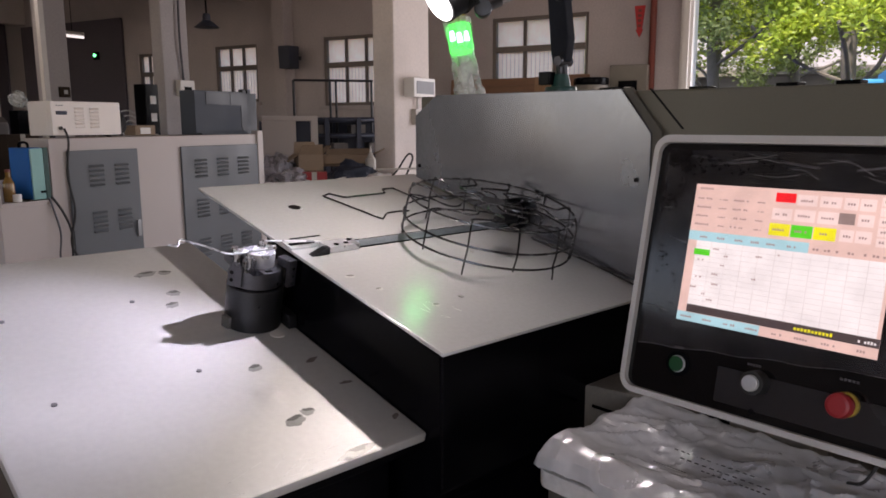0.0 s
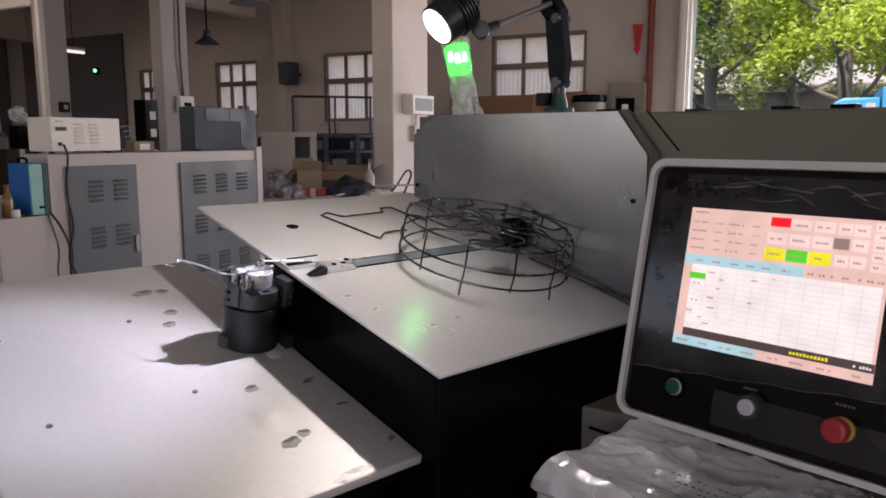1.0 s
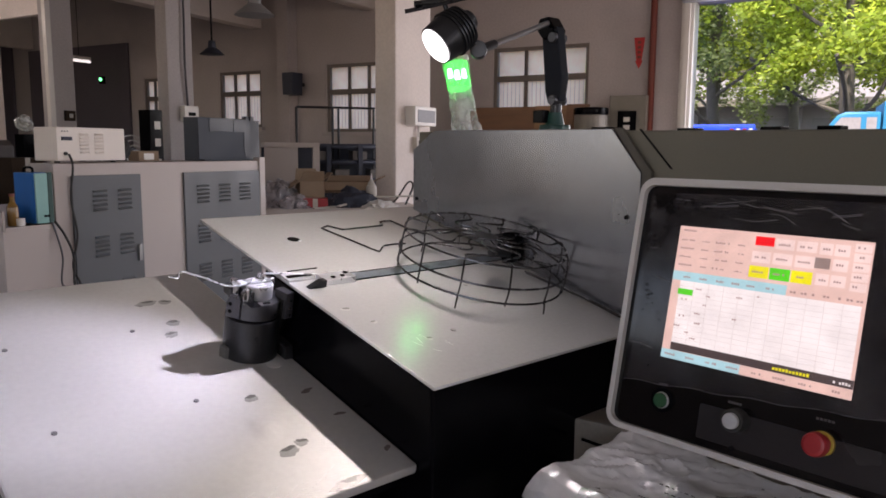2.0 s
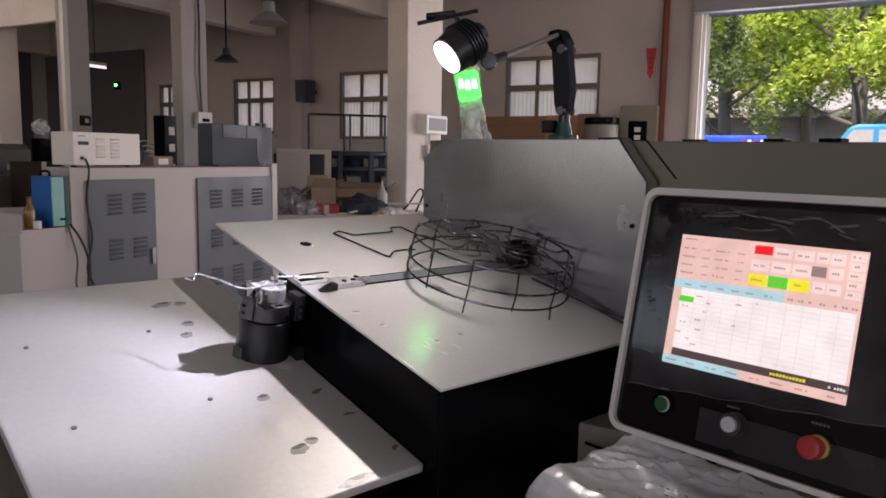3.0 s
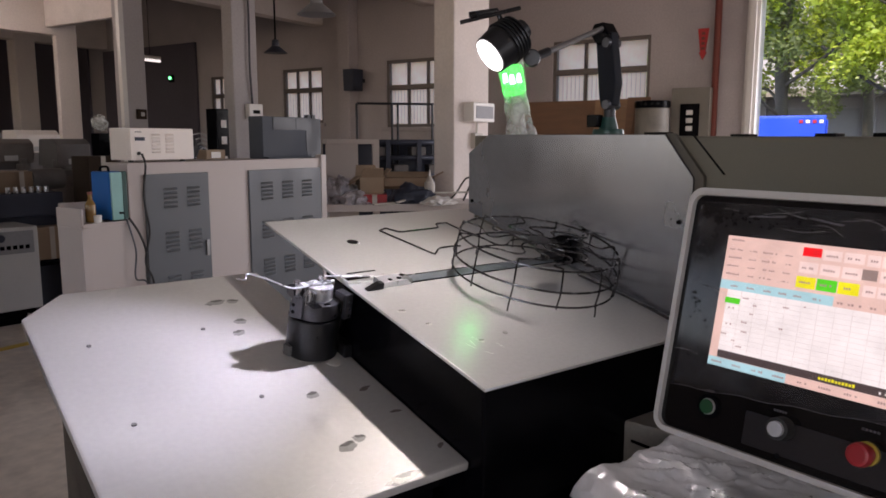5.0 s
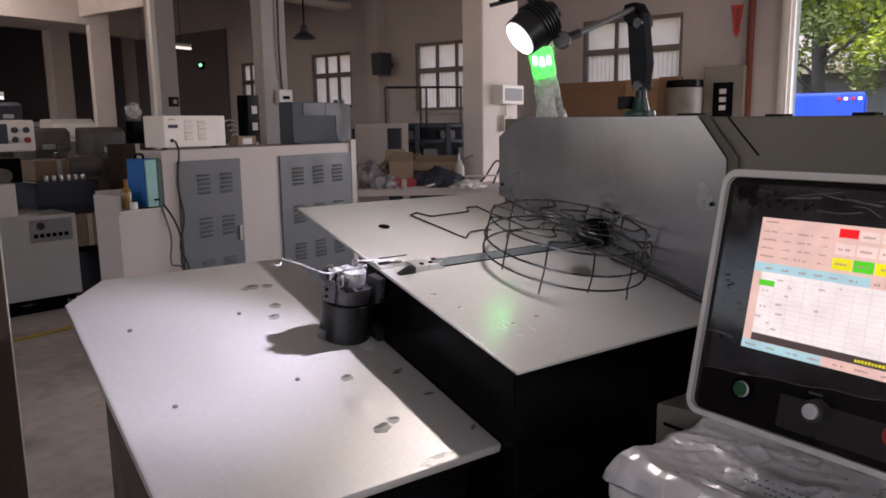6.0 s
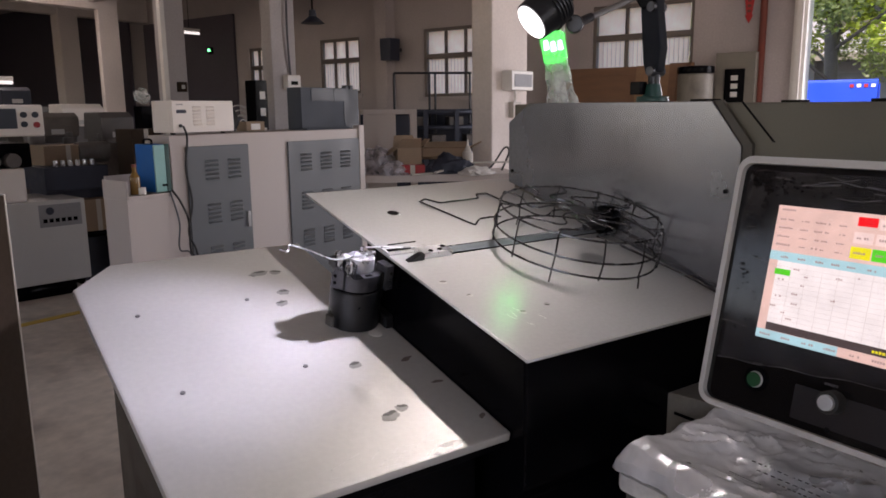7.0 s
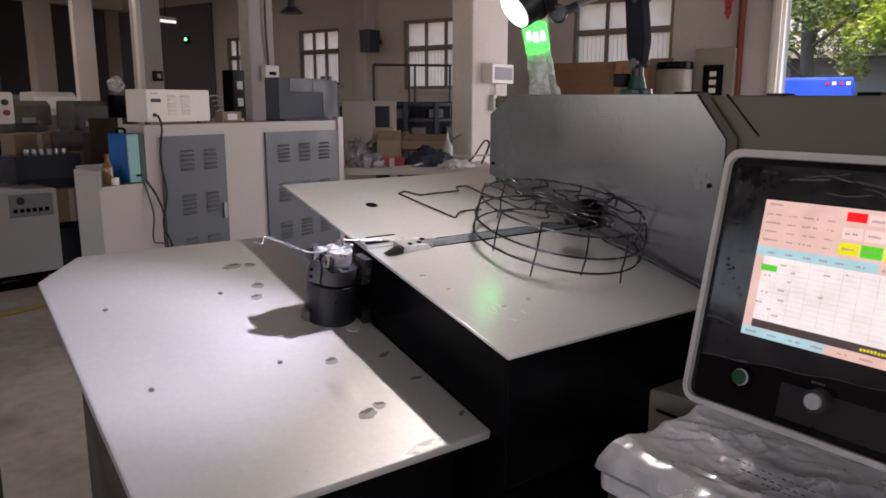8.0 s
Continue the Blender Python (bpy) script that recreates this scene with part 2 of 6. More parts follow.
M.update({
    "oil": material("oil_film", (0.36, 0.36, 0.335), 0.3, 0.4, 0.15, 40, 200, 0.0),
    "channel": material("blue_grey_strip", (0.20, 0.235, 0.26), 0.35, 0.5, 0.1, 10, 200, 0.02),
    "gunmetal2": material("grey_tool_steel", (0.085, 0.085, 0.095), 0.34, 0.75, 0.15, 20, 300, 0.04),
    "bright_dark": material("dull_steel", (0.25, 0.25, 0.25), 0.35, 0.8, 0.15, 20, 300, 0.04),
    "stained_grey_plaster": material("stained_grey_plaster", (0.47, 0.42, 0.41), 0.9, 0.0, 0.12, 0.9, 40, 0.12, stain=(0.30, 0.265, 0.265), stain_amount=0.7),
    "slate_dark": material("dark_slate_paint", (0.032, 0.036, 0.043), 0.5, 0.0, 0.1, 6, 200, 0.03),
    "mustard": material("mustard_plastic", (0.36, 0.25, 0.03), 0.5, 0.0, 0.08, 8, 200, 0.02),
    "dark_olive": material("dark_olive_trim", (0.075, 0.068, 0.055), 0.5, 0.0, 0.08, 6, 200, 0.03),
    "dark_green": material("dark_green_paint", (0.01, 0.055, 0.045), 0.4, 0.0, 0.1, 10, 200, 0.03),
    "beige": material("beige_enamel", (0.46, 0.42, 0.37), 0.5, 0.0, 0.08, 5, 200, 0.03, stain=(0.2, 0.18, 0.15), stain_amount=0.3),
    "panel_grey": material("dark_grey_acrylic", (0.022, 0.020, 0.022), 0.25, 0.0, 0.1, 6, 150, 0.0),
    "wrap": material("grey_plastic_wrap", (0.78, 0.78, 0.80), 0.3, 0.45, 0.1, 7, 60, 0.03, 0.06, coat=0.25, spec=0.8),
    "wrap_edge": material("pale_plastic_wrap", (0.68, 0.66, 0.64), 0.3, 0.1, 0.15, 14, 90, 0.4, 0.08),
    "ink": material("faded_ink", (0.06, 0.06, 0.065), 0.5, 0.0, 0.2, 60, 200, 0.0),
    "crease": material("film_crease", (0.4, 0.4, 0.4), 0.25, 0.2, 0.2, 60, 200, 0.0),
    "crease_dim": material("film_smear", (0.085, 0.08, 0.085), 0.3, 0.0, 0.3, 60, 200, 0.0),
    "film": sheer("clear_film", (0.26, 0.24, 0.26), 0.12, 0.11, 22, 0.5),
    "bag": sheer("plastic_bag", (0.75, 0.78, 0.76), 0.25, 0.42, 30, 0.6),
    "scr_pink": glow("screen_pink", (0.92, 0.64, 0.57), 0.51),
    "scr_white": glow("screen_white", (0.95, 0.90, 0.90), 0.57),
    "scr_blue": glow("screen_blue", (0.45, 0.78, 0.86), 0.51),
    "scr_dark": glow("screen_dark", (0.10, 0.07, 0.07), 0.36),
    "scr_red": glow("screen_red", (1.0, 0.005, 0.01), 0.57),
    "scr_yellow": glow("screen_yellow", (0.95, 0.90, 0.01), 0.54),
    "scr_green": glow("screen_green", (0.07, 0.75, 0.02), 0.51),
    "scr_grey": glow("screen_grey", (0.33, 0.24, 0.22), 0.54),
    "scr_key": glow("screen_key", (0.95, 0.74, 0.70), 0.57),
    "scr_grid": glow("screen_grid", (0.66, 0.58, 0.58), 0.51),
    "scr_text": glow("screen_text", (0.45, 0.30, 0.29), 0.48),
    "led": glow("led_lens", (0.97, 0.98, 1.0), 3.0),
    "green_glow": glow("green_lens", (0.0, 0.75, 0.06), 1.9),
    "green_core": glow("green_core", (0.30, 1.0, 0.50), 3.5),
    "amber": material("amber_lens", (0.35, 0.28, 0.03), 0.3),
    # One foliage twice: sun and shade are put into the leaf colours.
    "leafA": leafy("leaves_painted_sun", (0.20, 0.27, 0.04), (0.60, 0.70, 0.10)),
    "leafB": leafy("leaves_painted_shade", (0.13, 0.17, 0.07), (0.26, 0.33, 0.11)),
    "glass": frosted("frosted_glass", (1.0, 0.86, 0.74)),
    "tube_glow": glow("fluorescent_tube", (1.0, 0.97, 0.95), 0.6),
    "led_green": glow("green_pilot", (0.1, 1.0, 0.3), 2.5),
    "frame_brown": material("brown_window_frame", (0.16, 0.135, 0.12), 0.5, 0.2, 0.1, 8, 150, 0.03),
    "cloth": material("grey_cloth", (0.20, 0.18, 0.18), 0.85, 0.0, 0.3, 20, 200, 0.2),
    "white_plastic": material("white_plastic", (0.70, 0.67, 0.63), 0.4, 0.0, 0.05, 10, 200, 0.02),
    "far_wall": material("far_grey_render", (0.32, 0.31, 0.32), 0.9, 0.0, 0.15, 0.8, 20, 0.1),
    "shutter": material("roller_shutter", (0.26, 0.26, 0.27), 0.6, 0.2, 0.1, 3, 40, 0.05),
    "bottle": material("amber_bottle", (0.22, 0.12, 0.03), 0.15, 0.0, 0.1, 20, 100, 0.0),
    # Door grey made lighter, so the light on the louvres' tops is coloured in.
    "louvre": material("louvre_lit_grey", (0.115, 0.124, 0.132), 0.45, 0.0, 0.08, 5, 250, 0.04),
    "dim_wall": material("hall_gloom", (0.11, 0.095, 0.115), 0.8, 0.0, 0.2, 1.5, 40, 0.1),
    "dirty_beige": material("grimy_beige_paint", (0.20, 0.18, 0.15), 0.5, 0.0, 0.15, 6, 150, 0.05, stain=(0.08, 0.07, 0.06), stain_amount=0.7),
    "smudge": material("brown_oil_smear", (0.24, 0.20, 0.18), 0.35, 0.2, 0.2, 40, 200, 0.0),
    "foil": material("silver_wrap_cloth", (0.34, 0.32, 0.34), 0.3, 0.3, 0.3, 14, 120, 0.2),
    "iron_brown": material("grimy_brown_iron", (0.15, 0.125, 0.11), 0.55, 0.1, 0.35, 9, 120, 0.08),
    "tool": material("polished_tool_steel", (0.55, 0.55, 0.56), 0.24, 0.95, 0.15, 30, 300, 0.04),
    "arm_black": material("matt_black_arm", (0.010, 0.012, 0.018), 0.5, 0.0, 0.2, 20, 200, 0.02, spec=0.15),
    "scuff": material("bare_scuff", (0.8, 0.8, 0.78), 0.3, 0.3, 0.1, 60, 200, 0.0),
    "red_sign": material("red_sign_paint", (0.45, 0.02, 0.02), 0.5, 0.0, 0.08, 8, 150, 0.02),
    "wood_light": material("light_brown_wood", (0.30, 0.165, 0.085), 0.5, 0.0, 0.2, 3, 60, 0.06, stretch=(1, 1, 6)),
    "cream": material("cream_enamel", (0.80, 0.73, 0.67), 0.45, 0.0, 0.04, 5, 200, 0.02),
})


# ---- building blocks ----
def box(bm, x0, x1, y0, y1, z0, z1, bevel=0.0, seg=2):
    r = bmesh.ops.create_cube(bm, size=1.0)
    bmesh.ops.transform(bm, verts=r["verts"], matrix=Matrix.LocRotScale(((x0 + x1) / 2, (y0 + y1) / 2, (z0 + z1) / 2), None, (x1 - x0, y1 - y0, z1 - z0)))
    if bevel:
        edges = list({e for v in r["verts"] for e in v.link_edges})
        bmesh.ops.bevel(bm, geom=edges, offset=bevel, segments=seg, profile=0.6, affect="EDGES")
    return bm


def cyl(bm, p0, p1, r0, r1=None, seg=24, bevel=0.0):
    p0, p1 = Vector(p0), Vector(p1)
    d = p1 - p0
    m = Matrix.Translation((p0 + p1) / 2) @ d.to_track_quat("Z", "Y").to_matrix().to_4x4()
    r = bmesh.ops.create_cone(bm, cap_ends=True, segments=seg, radius1=r0, radius2=r0 if r1 is None else r1, depth=d.length, matrix=m)
    if bevel:
        caps = [f for f in {f for v in r["verts"] for f in v.link_faces} if len(f.verts) > 4]
        bmesh.ops.bevel(bm, geom=list({e for f in caps for e in f.edges}), offset=bevel, segments=2, profile=0.6, affect="EDGES")
    return bm


def tube(bm, pts, r, seg=8, closed=False):
    pts = [Vector(p) for p in pts]
    n = len(pts)
    rings, ref = [], None
    for i, p in enumerate(pts):
        a = pts[(i - 1) % n] if closed or i else p
        b = pts[(i + 1) % n] if closed or i < n - 1 else p
        t = (b - a).normalized()
        if ref is None:
            ref = t.orthogonal().normalized()
        ref = (ref - t * ref.dot(t)).normalized()
        side = t.cross(ref)
        rings.append([bm.verts.new(p + (ref * math.cos(2 * math.pi * k / seg) + side * math.sin(2 * math.pi * k / seg)) * r) for k in range(seg)])
    for i in range(n if closed else n - 1):
        a, b = rings[i], rings[(i + 1) % n]
        for k in range(seg):
            bm.faces.new((a[k], a[(k + 1) % seg], b[(k + 1) % seg], b[k]))
    if not closed:
        bm.faces.new(list(reversed(rings[0])))
        bm.faces.new(rings[-1])
    return bm


def smooth_path(pts, per=8):
    """A Catmull-Rom curve through the points."""
    p = [Vector(q) for q in pts]
    p = [p[0] * 2 - p[1]] + p + [p[-1] * 2 - p[-2]]
    out = []
    for i in range(1, len(p) - 2):
        for k in range(per):
            t = k / per
            a, b, c, d = p[i - 1:i + 3]
            out.append(0.5 * (2 * b + (c - a) * t + (2 * a - 5 * b + 4 * c - d) * t * t + (3 * b - a - 3 * c + d) * t ** 3))
    return out + [p[-2]]


def prism(bm, outline, h0, h1, axes="xyz", bevel=0.0):
    """An outline (u, v) carried from h0 to h1 along the third of the axes named."""
    iu, iv, ih = ("xyz".index(c) for c in axes)

    def at(u, v, h):
        c = [0, 0, 0]
        c[iu], c[iv], c[ih] = u, v, h
        return bm.verts.new(c)
    lo, hi = [at(u, v, h0) for u, v in outline], [at(u, v, h1) for u, v in outline]
    n = len(outline)
    faces = [bm.faces.new(lo), bm.faces.new(hi)] + [bm.faces.new((lo[i], lo[(i + 1) % n], hi[(i + 1) % n], hi[i])) for i in range(n)]
    bmesh.ops.recalc_face_normals(bm, faces=faces)
    if bevel:
        bmesh.ops.bevel(bm, geom=list({e for f in faces for e in f.edges}), offset=bevel, segments=2, profile=0.6, affect="EDGES")
    return bm


def rounded(x0, x1, y0, y1, r, seg=6):
    out = []
    for cx, cy, a0 in ((x1 - r, y1 - r, 0), (x0 + r, y1 - r, 90), (x0 + r, y0 + r, 180), (x1 - r, y0 + r, 270)):
        out += [(cx + r * math.cos(radians(a0 + 90 * k / seg)), cy + r * math.sin(radians(a0 + 90 * k / seg))) for k in range(seg + 1)]
    return out


def ring(bm, outer, inner, h0, h1):
    """A flat frame between two outlines of the same number of points, in x and y."""
    n = len(outer)
    v = [[bm.verts.new((x, y, h)) for x, y in o] for o, h in ((outer, h0), (inner, h0), (outer, h1), (inner, h1))]
    for i in range(n):
        j = (i + 1) % n
        bm.faces.new((v[2][i], v[2][j], v[3][j], v[3][i]))
        bm.faces.new((v[1][i], v[1][j], v[0][j], v[0][i]))
        bm.faces.new((v[0][i], v[0][j], v[2][j], v[2][i]))
        bm.faces.new((v[3][i], v[3][j], v[1][j], v[1][i]))
    return bm


def plain_face(f):
    """True for a broad flat face that meets only narrow rounded edges."""
    a = f.calc_area()
    small = False
    for e in f.edges:
        for g in e.link_faces:
            if g is f:
                continue
            b = g.calc_area()
            small = small or b < a * 0.17
            if b > a * 0.3 and 0.01 < f.normal.angle(g.normal, 1.5) < 0.72:
                return False
    return small


def mesh_object(name, bm, mat, smooth=None):
    bmesh.ops.recalc_face_normals(bm, faces=bm.faces)
    bm.normal_update()
    flags = [not plain_face(f) for f in bm.faces] if len(bm.faces) < 700 else [True] * len(bm.faces)
    data = bpy.data.meshes.new(name)
    bm.to_mesh(data)
    bm.free()
    data.materials.append(mat)
    data.set_sharp_from_angle(angle=radians(40))
    data.polygons.foreach_set("use_smooth", flags)
    return new(name, data)


def part(name, bm, mat, parent, label="", m=None):
    ob = mesh_object(name, bm, mat)
    ob.parent = parent
    if m is not None:
        ob.matrix_basis = m
    return tagged(ob, label)


def thing(name, m, label, category, group="", kind=""):
    ob = new(name)
    ob.empty_display_size = 0.05
    ob.matrix_world = m
    return tagged(ob, label, category, group, kind)


def solid(name, bm, mat, m, label, category, group="", kind=""):
    ob = mesh_object(name, bm, mat)
    ob.matrix_world = m
    return tagged(ob, label, category, group, kind)


def B():
    return bmesh.new()


# ---- the hall ----
CEIL = 4.3
solid("floor", box(B(), -7, 9.6, -6.4, 24, -0.12, 0), M["concrete"], MB, "dusty grey concrete workshop floor", "floor", kind="structure")
solid("ceiling", box(B(), -7, 9.6, -6.4, 24, CEIL, CEIL + 0.15), M["plaster_dark"], MB, "dark grey plaster ceiling", "ceiling", kind="structure")


def wall_with_holes(name, x0, x1, y0, y1, holes, label, mat):
    """A wall along y, x0 to x1 thick; holes (ya, yb, za, zb) go through it."""
    bm = B()
    cuts = sorted({y0, y1, *[h[0] for h in holes], *[h[1] for h in holes]})
    for a, b in zip(cuts, cuts[1:]):
        mine = sorted((h[2], h[3]) for h in holes if h[0] <= a and h[1] >= b)
        z = 0.0
        for za, zb in mine:
            if za > z:
                box(bm, x0, x1, a, b, z, za)
            z = zb
        if z < CEIL:
            box(bm, x0, x1, a, b, z, CEIL)
    return solid(name, bm, mat, MB, label, "wall", kind="structure")


WINDOWS = [(2.6, 4.01, 1.62, 2.825), (5.75, 6.98, 1.66, 2.74), (8.36, 9.33, 1.75, 2.71), (10.75, 11.26, 1.75, 2.67)]
GATE = (-4.6, 1.40, 0.0, 3.30)
wall_with_holes("wall_east", 9.0, 9.24, -6.4, 24, WINDOWS + [GATE], "stained off-white plaster wall with windows and an open gateway", M["stained_grey_plaster"])
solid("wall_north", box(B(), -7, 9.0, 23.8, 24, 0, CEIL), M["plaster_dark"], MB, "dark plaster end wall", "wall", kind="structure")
# West and south walls are unseen; their windows are added for the fill lamps.
wall_with_holes("wall_west", -7, -6.8, -6.2, 23.8, [(-4.2, 1.0, 1.2, 3.6), (6.9, 14.1, 1.2, 3.4)], "plain unseen side wall with windows added for fill light", M["plaster_dark"])
bm = B()
for x0, x1, z0, z1 in ((-6.8, -0.9, 0, CEIL), (-0.9, 3.9, 0, 1.2), (-0.9, 3.9, 3.6, CEIL), (3.9, 9.0, 0, CEIL)):
    box(bm, x0, x1, -6.4, -6.2, z0, z1)
solid("wall_south", bm, M["plaster"], MB, "plain unseen wall with a window added for fill light", "wall", kind="structure")

COLUMNS = [(4.645, 2.95, 0.62, 0.215), (4.893, 6.0, 0.362, 0.17), (5.108, 8.3, 0.325, 0.2), (5.508, 10.5, 0.334, 0.1), (7.01, 14.5, 0.4, 0.3), (1.2, 14.5, 0.4, 0.4), (3.0, 19, 0.4, 0.4)]
for x, y, w, d in COLUMNS:
    # These two columns get their shade from a darker plaster colour.
    in_shade = y in (6.0, 8.3)
    solid("column", box(B(), x, x + w, y, y + d, 0, CEIL, 0.02), M["plaster_dark" if in_shade else "plaster"], MB, "plaster column with its shade painted grey" if in_shade else "chipped white plaster column", "column", "columns of the hall", "structure")
for y in (8.3, 14.5):
    solid("beam", box(B(), -6.8, 9.0, y + 0.02, y + 0.26, 3.40, CEIL), M["plaster"], MB, "plastered concrete ceiling beam", "beam", "beams of the hall", "structure")
solid("beam", box(B(), 5.0, 5.3, -6.2, 23.8, 3.55, CEIL), M["plaster"], MB, "long plastered concrete ceiling beam", "beam", "beams of the hall", "structure")

solid("beam", box(B(), -6.8, 5.54, 10.5, 10.72, 3.0, CEIL), M["plaster"], MB, "plastered concrete cross beam", "beam", "beams of the hall", "structure")
solid("beam", box(B(), 5.36, 5.46, 8.57, 10.49, 3.1, CEIL), M["plaster"], MB, "plastered concrete beam between columns", "beam", "beams of the hall", "structure")

solid("beam", box(B(), 5.26, 9.0, 6.0, 6.24, 3.52, CEIL), M["plaster"], MB, "plastered concrete cross beam", "beam", "beams of the hall", "structure")
solid("pilaster", box(B(), 8.76, 8.999, 7.56, 7.80, 0, CEIL, 0.01), M["stained_grey_plaster"], MB, "plaster pilaster on the side wall", "pilaster", kind="structure")

# ---- outside ----
solid("ground", box(B(), 9.24, 400, -300, 300, -0.3, -0.15), M["asphalt"], MB, "grey asphalt yard and street", "ground", kind="structure")

# ---- the wire bending machine ----
machine = thing("wire_bending_machine", MT, "wire bending machine with sloping steel tables and black base", "machine")
SL = 0.7925
table = part("upper_table", prism(B(), [(0, 0), (0.60, 0), (0.60, SL), (0, SL)], -0.006, 0.0, "xyz", 0.0015), M["sheet"], machine, "brushed steel upper table", pose(0, 0, 0, 13.74))
C_, S_ = math.cos(radians(13.74)), math.sin(radians(13.74))
# dark base under the upper table: side outline in y and z
part("base", prism(B(), [(0.012, -0.006), (0.50, 0.112), (0.50, -1.05), (0.10, -1.05), (0.10, -0.30), (0.012, -0.22)], 0.006, 0.60, "yzx", 0.004), M["black"], machine, "black painted base")
part("base_rear", prism(B(), [(0.502, 0.10), (0.75, 0.165), (0.75, -1.05), (0.502, -1.05)], 0.16, 0.60, "yzx"), M["black"], machine, "black painted rear base")
LS = 0.8615
lower = part("lower_table", prism(B(), [(-0.505, 0.043), (0.004, 0.043), (0.004, LS), (-0.418, LS), (-0.505, 0.765)], -0.016, 0.0, "xyz", 0.004), M["lower_sheet"], machine, "brushed steel lower table", pose(0, 0, -0.1418, 13.72))
part("under_frame", prism(B(), [(-0.497, 0.052), (-0.004, 0.052), (-0.004, LS - 0.008), (-0.42, LS - 0.008), (-0.497, 0.765)], -0.038, -0.0165, "xyz", 0.002), M["black"], lower, "black frame under the sheet")
part("lower_base", prism(B(), [(0.09, -0.17), (0.80, 0.0), (0.80, -1.05), (0.09, -1.05)], -0.44, -0.03, "yzx", 0.004), M["black"], machine, "black painted lower base")
part("back_plate", prism(B(), [(0.706, 0.186), (0.706, 0.34), (0.627, 0.388), (0.097, 0.384), (0.028, 0.300), (0.028, 0.01), (0.2, 0.05)], 0.552, 0.558, "yzx", 0.0012), M["plate"], machine, "dull zinc-grey upright plate")
part("hood", prism(B(), [(0.70, 0.386), (-0.95, 0.372), (-0.95, -0.2), (0.70, -0.2)], 0.566, 0.98, "yzx", 0.004), M["olive"], machine, "olive-grey painted hood")
part("hood_base", box(B(), 0.61, 0.97, -0.94, 0.69, -1.05, -0.2), M["black"], machine, "black lower housing")

# bending head
head = thing("bending_head", LT @ pose(-0.055, 0.466, 0), "black cylindrical bending head with bright steel tooling", "bending head")
part("barrel", cyl(B(), (0, 0, -0.01), (0, 0, 0.078), 0.05, seg=40, bevel=0.002), M["gunmetal"], head)

# control panel
panel = thing("touch_screen_console", PS, "touch screen console in a rounded grey frame", "console")
OUT, INN = rounded(-0.068, 0.316, -0.2955, 0.0645, 0.022), rounded(-0.0605, 0.3085, -0.2875, 0.0545, 0.015)
part("bezel", ring(B(), OUT, INN, -0.03, 0.008), M["bezel"], panel, "rounded grey frame")
part("face", prism(B(), INN, -0.03, -0.001), M["panel_black"], panel, "glossy black front")

# ---- details of the machine ----
rnd0 = random.Random(2)


def discs(parent, name, places, r, h, mat, label=""):
    for x, y in places:
        part(name, cyl(B(), (0, 0, -0.001), (0, 0, h), r, seg=16, bevel=h * 0.3), mat, parent, label, pose(x, y, 0))


discs(lower, "screw", [(-0.421, 0.6185), (-0.214, 0.6165), (-0.2115, 0.345), (-0.4195, 0.345)], 0.0042, 0.0022, M["bright_dark"], "countersunk steel screw")
# White disc paints a small pool of light on the sheet.
discs(lower, "light_spot", [(-0.04, 0.403)], 0.013, 0.0015, M["white_plastic"], "small pool of light painted as a white disc")
discs(table, "screw", [(0.164, 0.140), (0.339, 0.295), (0.262, 0.336), (0.158, 0.419), (0.095, 0.44)], 0.005, 0.0012, M["dark_sheet"], "small steel screw")
discs(table, "hole", [(0.134, 0.6245)], 0.0135, 0.0006, M["black"], "round hole")
discs(table, "screw", [(0.142, 0.612)], 0.003, 0.002, M["bright"], "small steel screw")
# oily hand marks on the lower table
for x, y, w, d, a in ((-0.147, 0.727, 0.03, 0.012, 15), (-0.112, 0.722, 0.018, 0.011, 0), (-0.133, 0.626, 0.017, 0.013, 10), (-0.155, 0.58, 0.02, 0.012, 30), (-0.13, 0.316, 0.018, 0.011, 20),
                      (-0.15, 0.16, 0.024, 0.013, 25), (-0.122, 0.172, 0.016, 0.011, 0), (-0.115, 0.055, 0.045, 0.011, 5)):
    n = 18
    o = [(0.8 * w * math.cos(2 * math.pi * k / n) * random.uniform(0.7, 1.1), d * math.sin(2 * math.pi * k / n) * random.uniform(0.7, 1.1)) for k in range(n)]
    part("oil_mark", prism(B(), o, -0.0005, 0.00012), M["oil"], lower, "grey oil mark", pose(x, y, 0, 0, 0, a))
for x, y, w, d, a in ((0.033, 0.277, 0.012, 0.008, 0), (0.05, 0.216, 0.009, 0.006, 30), (0.1, 0.13, 0.01, 0.007, 0)):
    n = 14
    o = [(0.8 * w * math.cos(2 * math.pi * k / n) * random.uniform(0.7, 1.1), d * math.sin(2 * math.pi * k / n) * random.uniform(0.7, 1.1)) for k in range(n)]
    part("oil_mark", prism(B(), o, -0.0005, 0.00012), M["oil"], table, "grey oil mark", pose(x, y, 0, 0, 0, a))
# scuffs along the lower table's front
for k in range(16):
    ln = rnd0.uniform(0.006, 0.03)
    part("scratch", box(B(), -ln, ln, -0.0003, 0.0003, -0.0004, 0.00012), M["scuff"], lower, "", pose(-0.30 + 0.21 * rnd0.random(), 0.05 + 0.07 * rnd0.random() ** 2, 0, 0, 0, rnd0.uniform(-25, 35)))
for k in range(5):
    ln = rnd0.uniform(0.004, 0.014)
    part("scratch", box(B(), -ln, ln, -0.0003, 0.0003, -0.0004, 0.00012), M["scuff"], table, "", pose(0.06 + 0.12 * rnd0.random(), 0.04 + 0.1 * rnd0.random(), 0, 0, 0, rnd0.uniform(60, 130)))
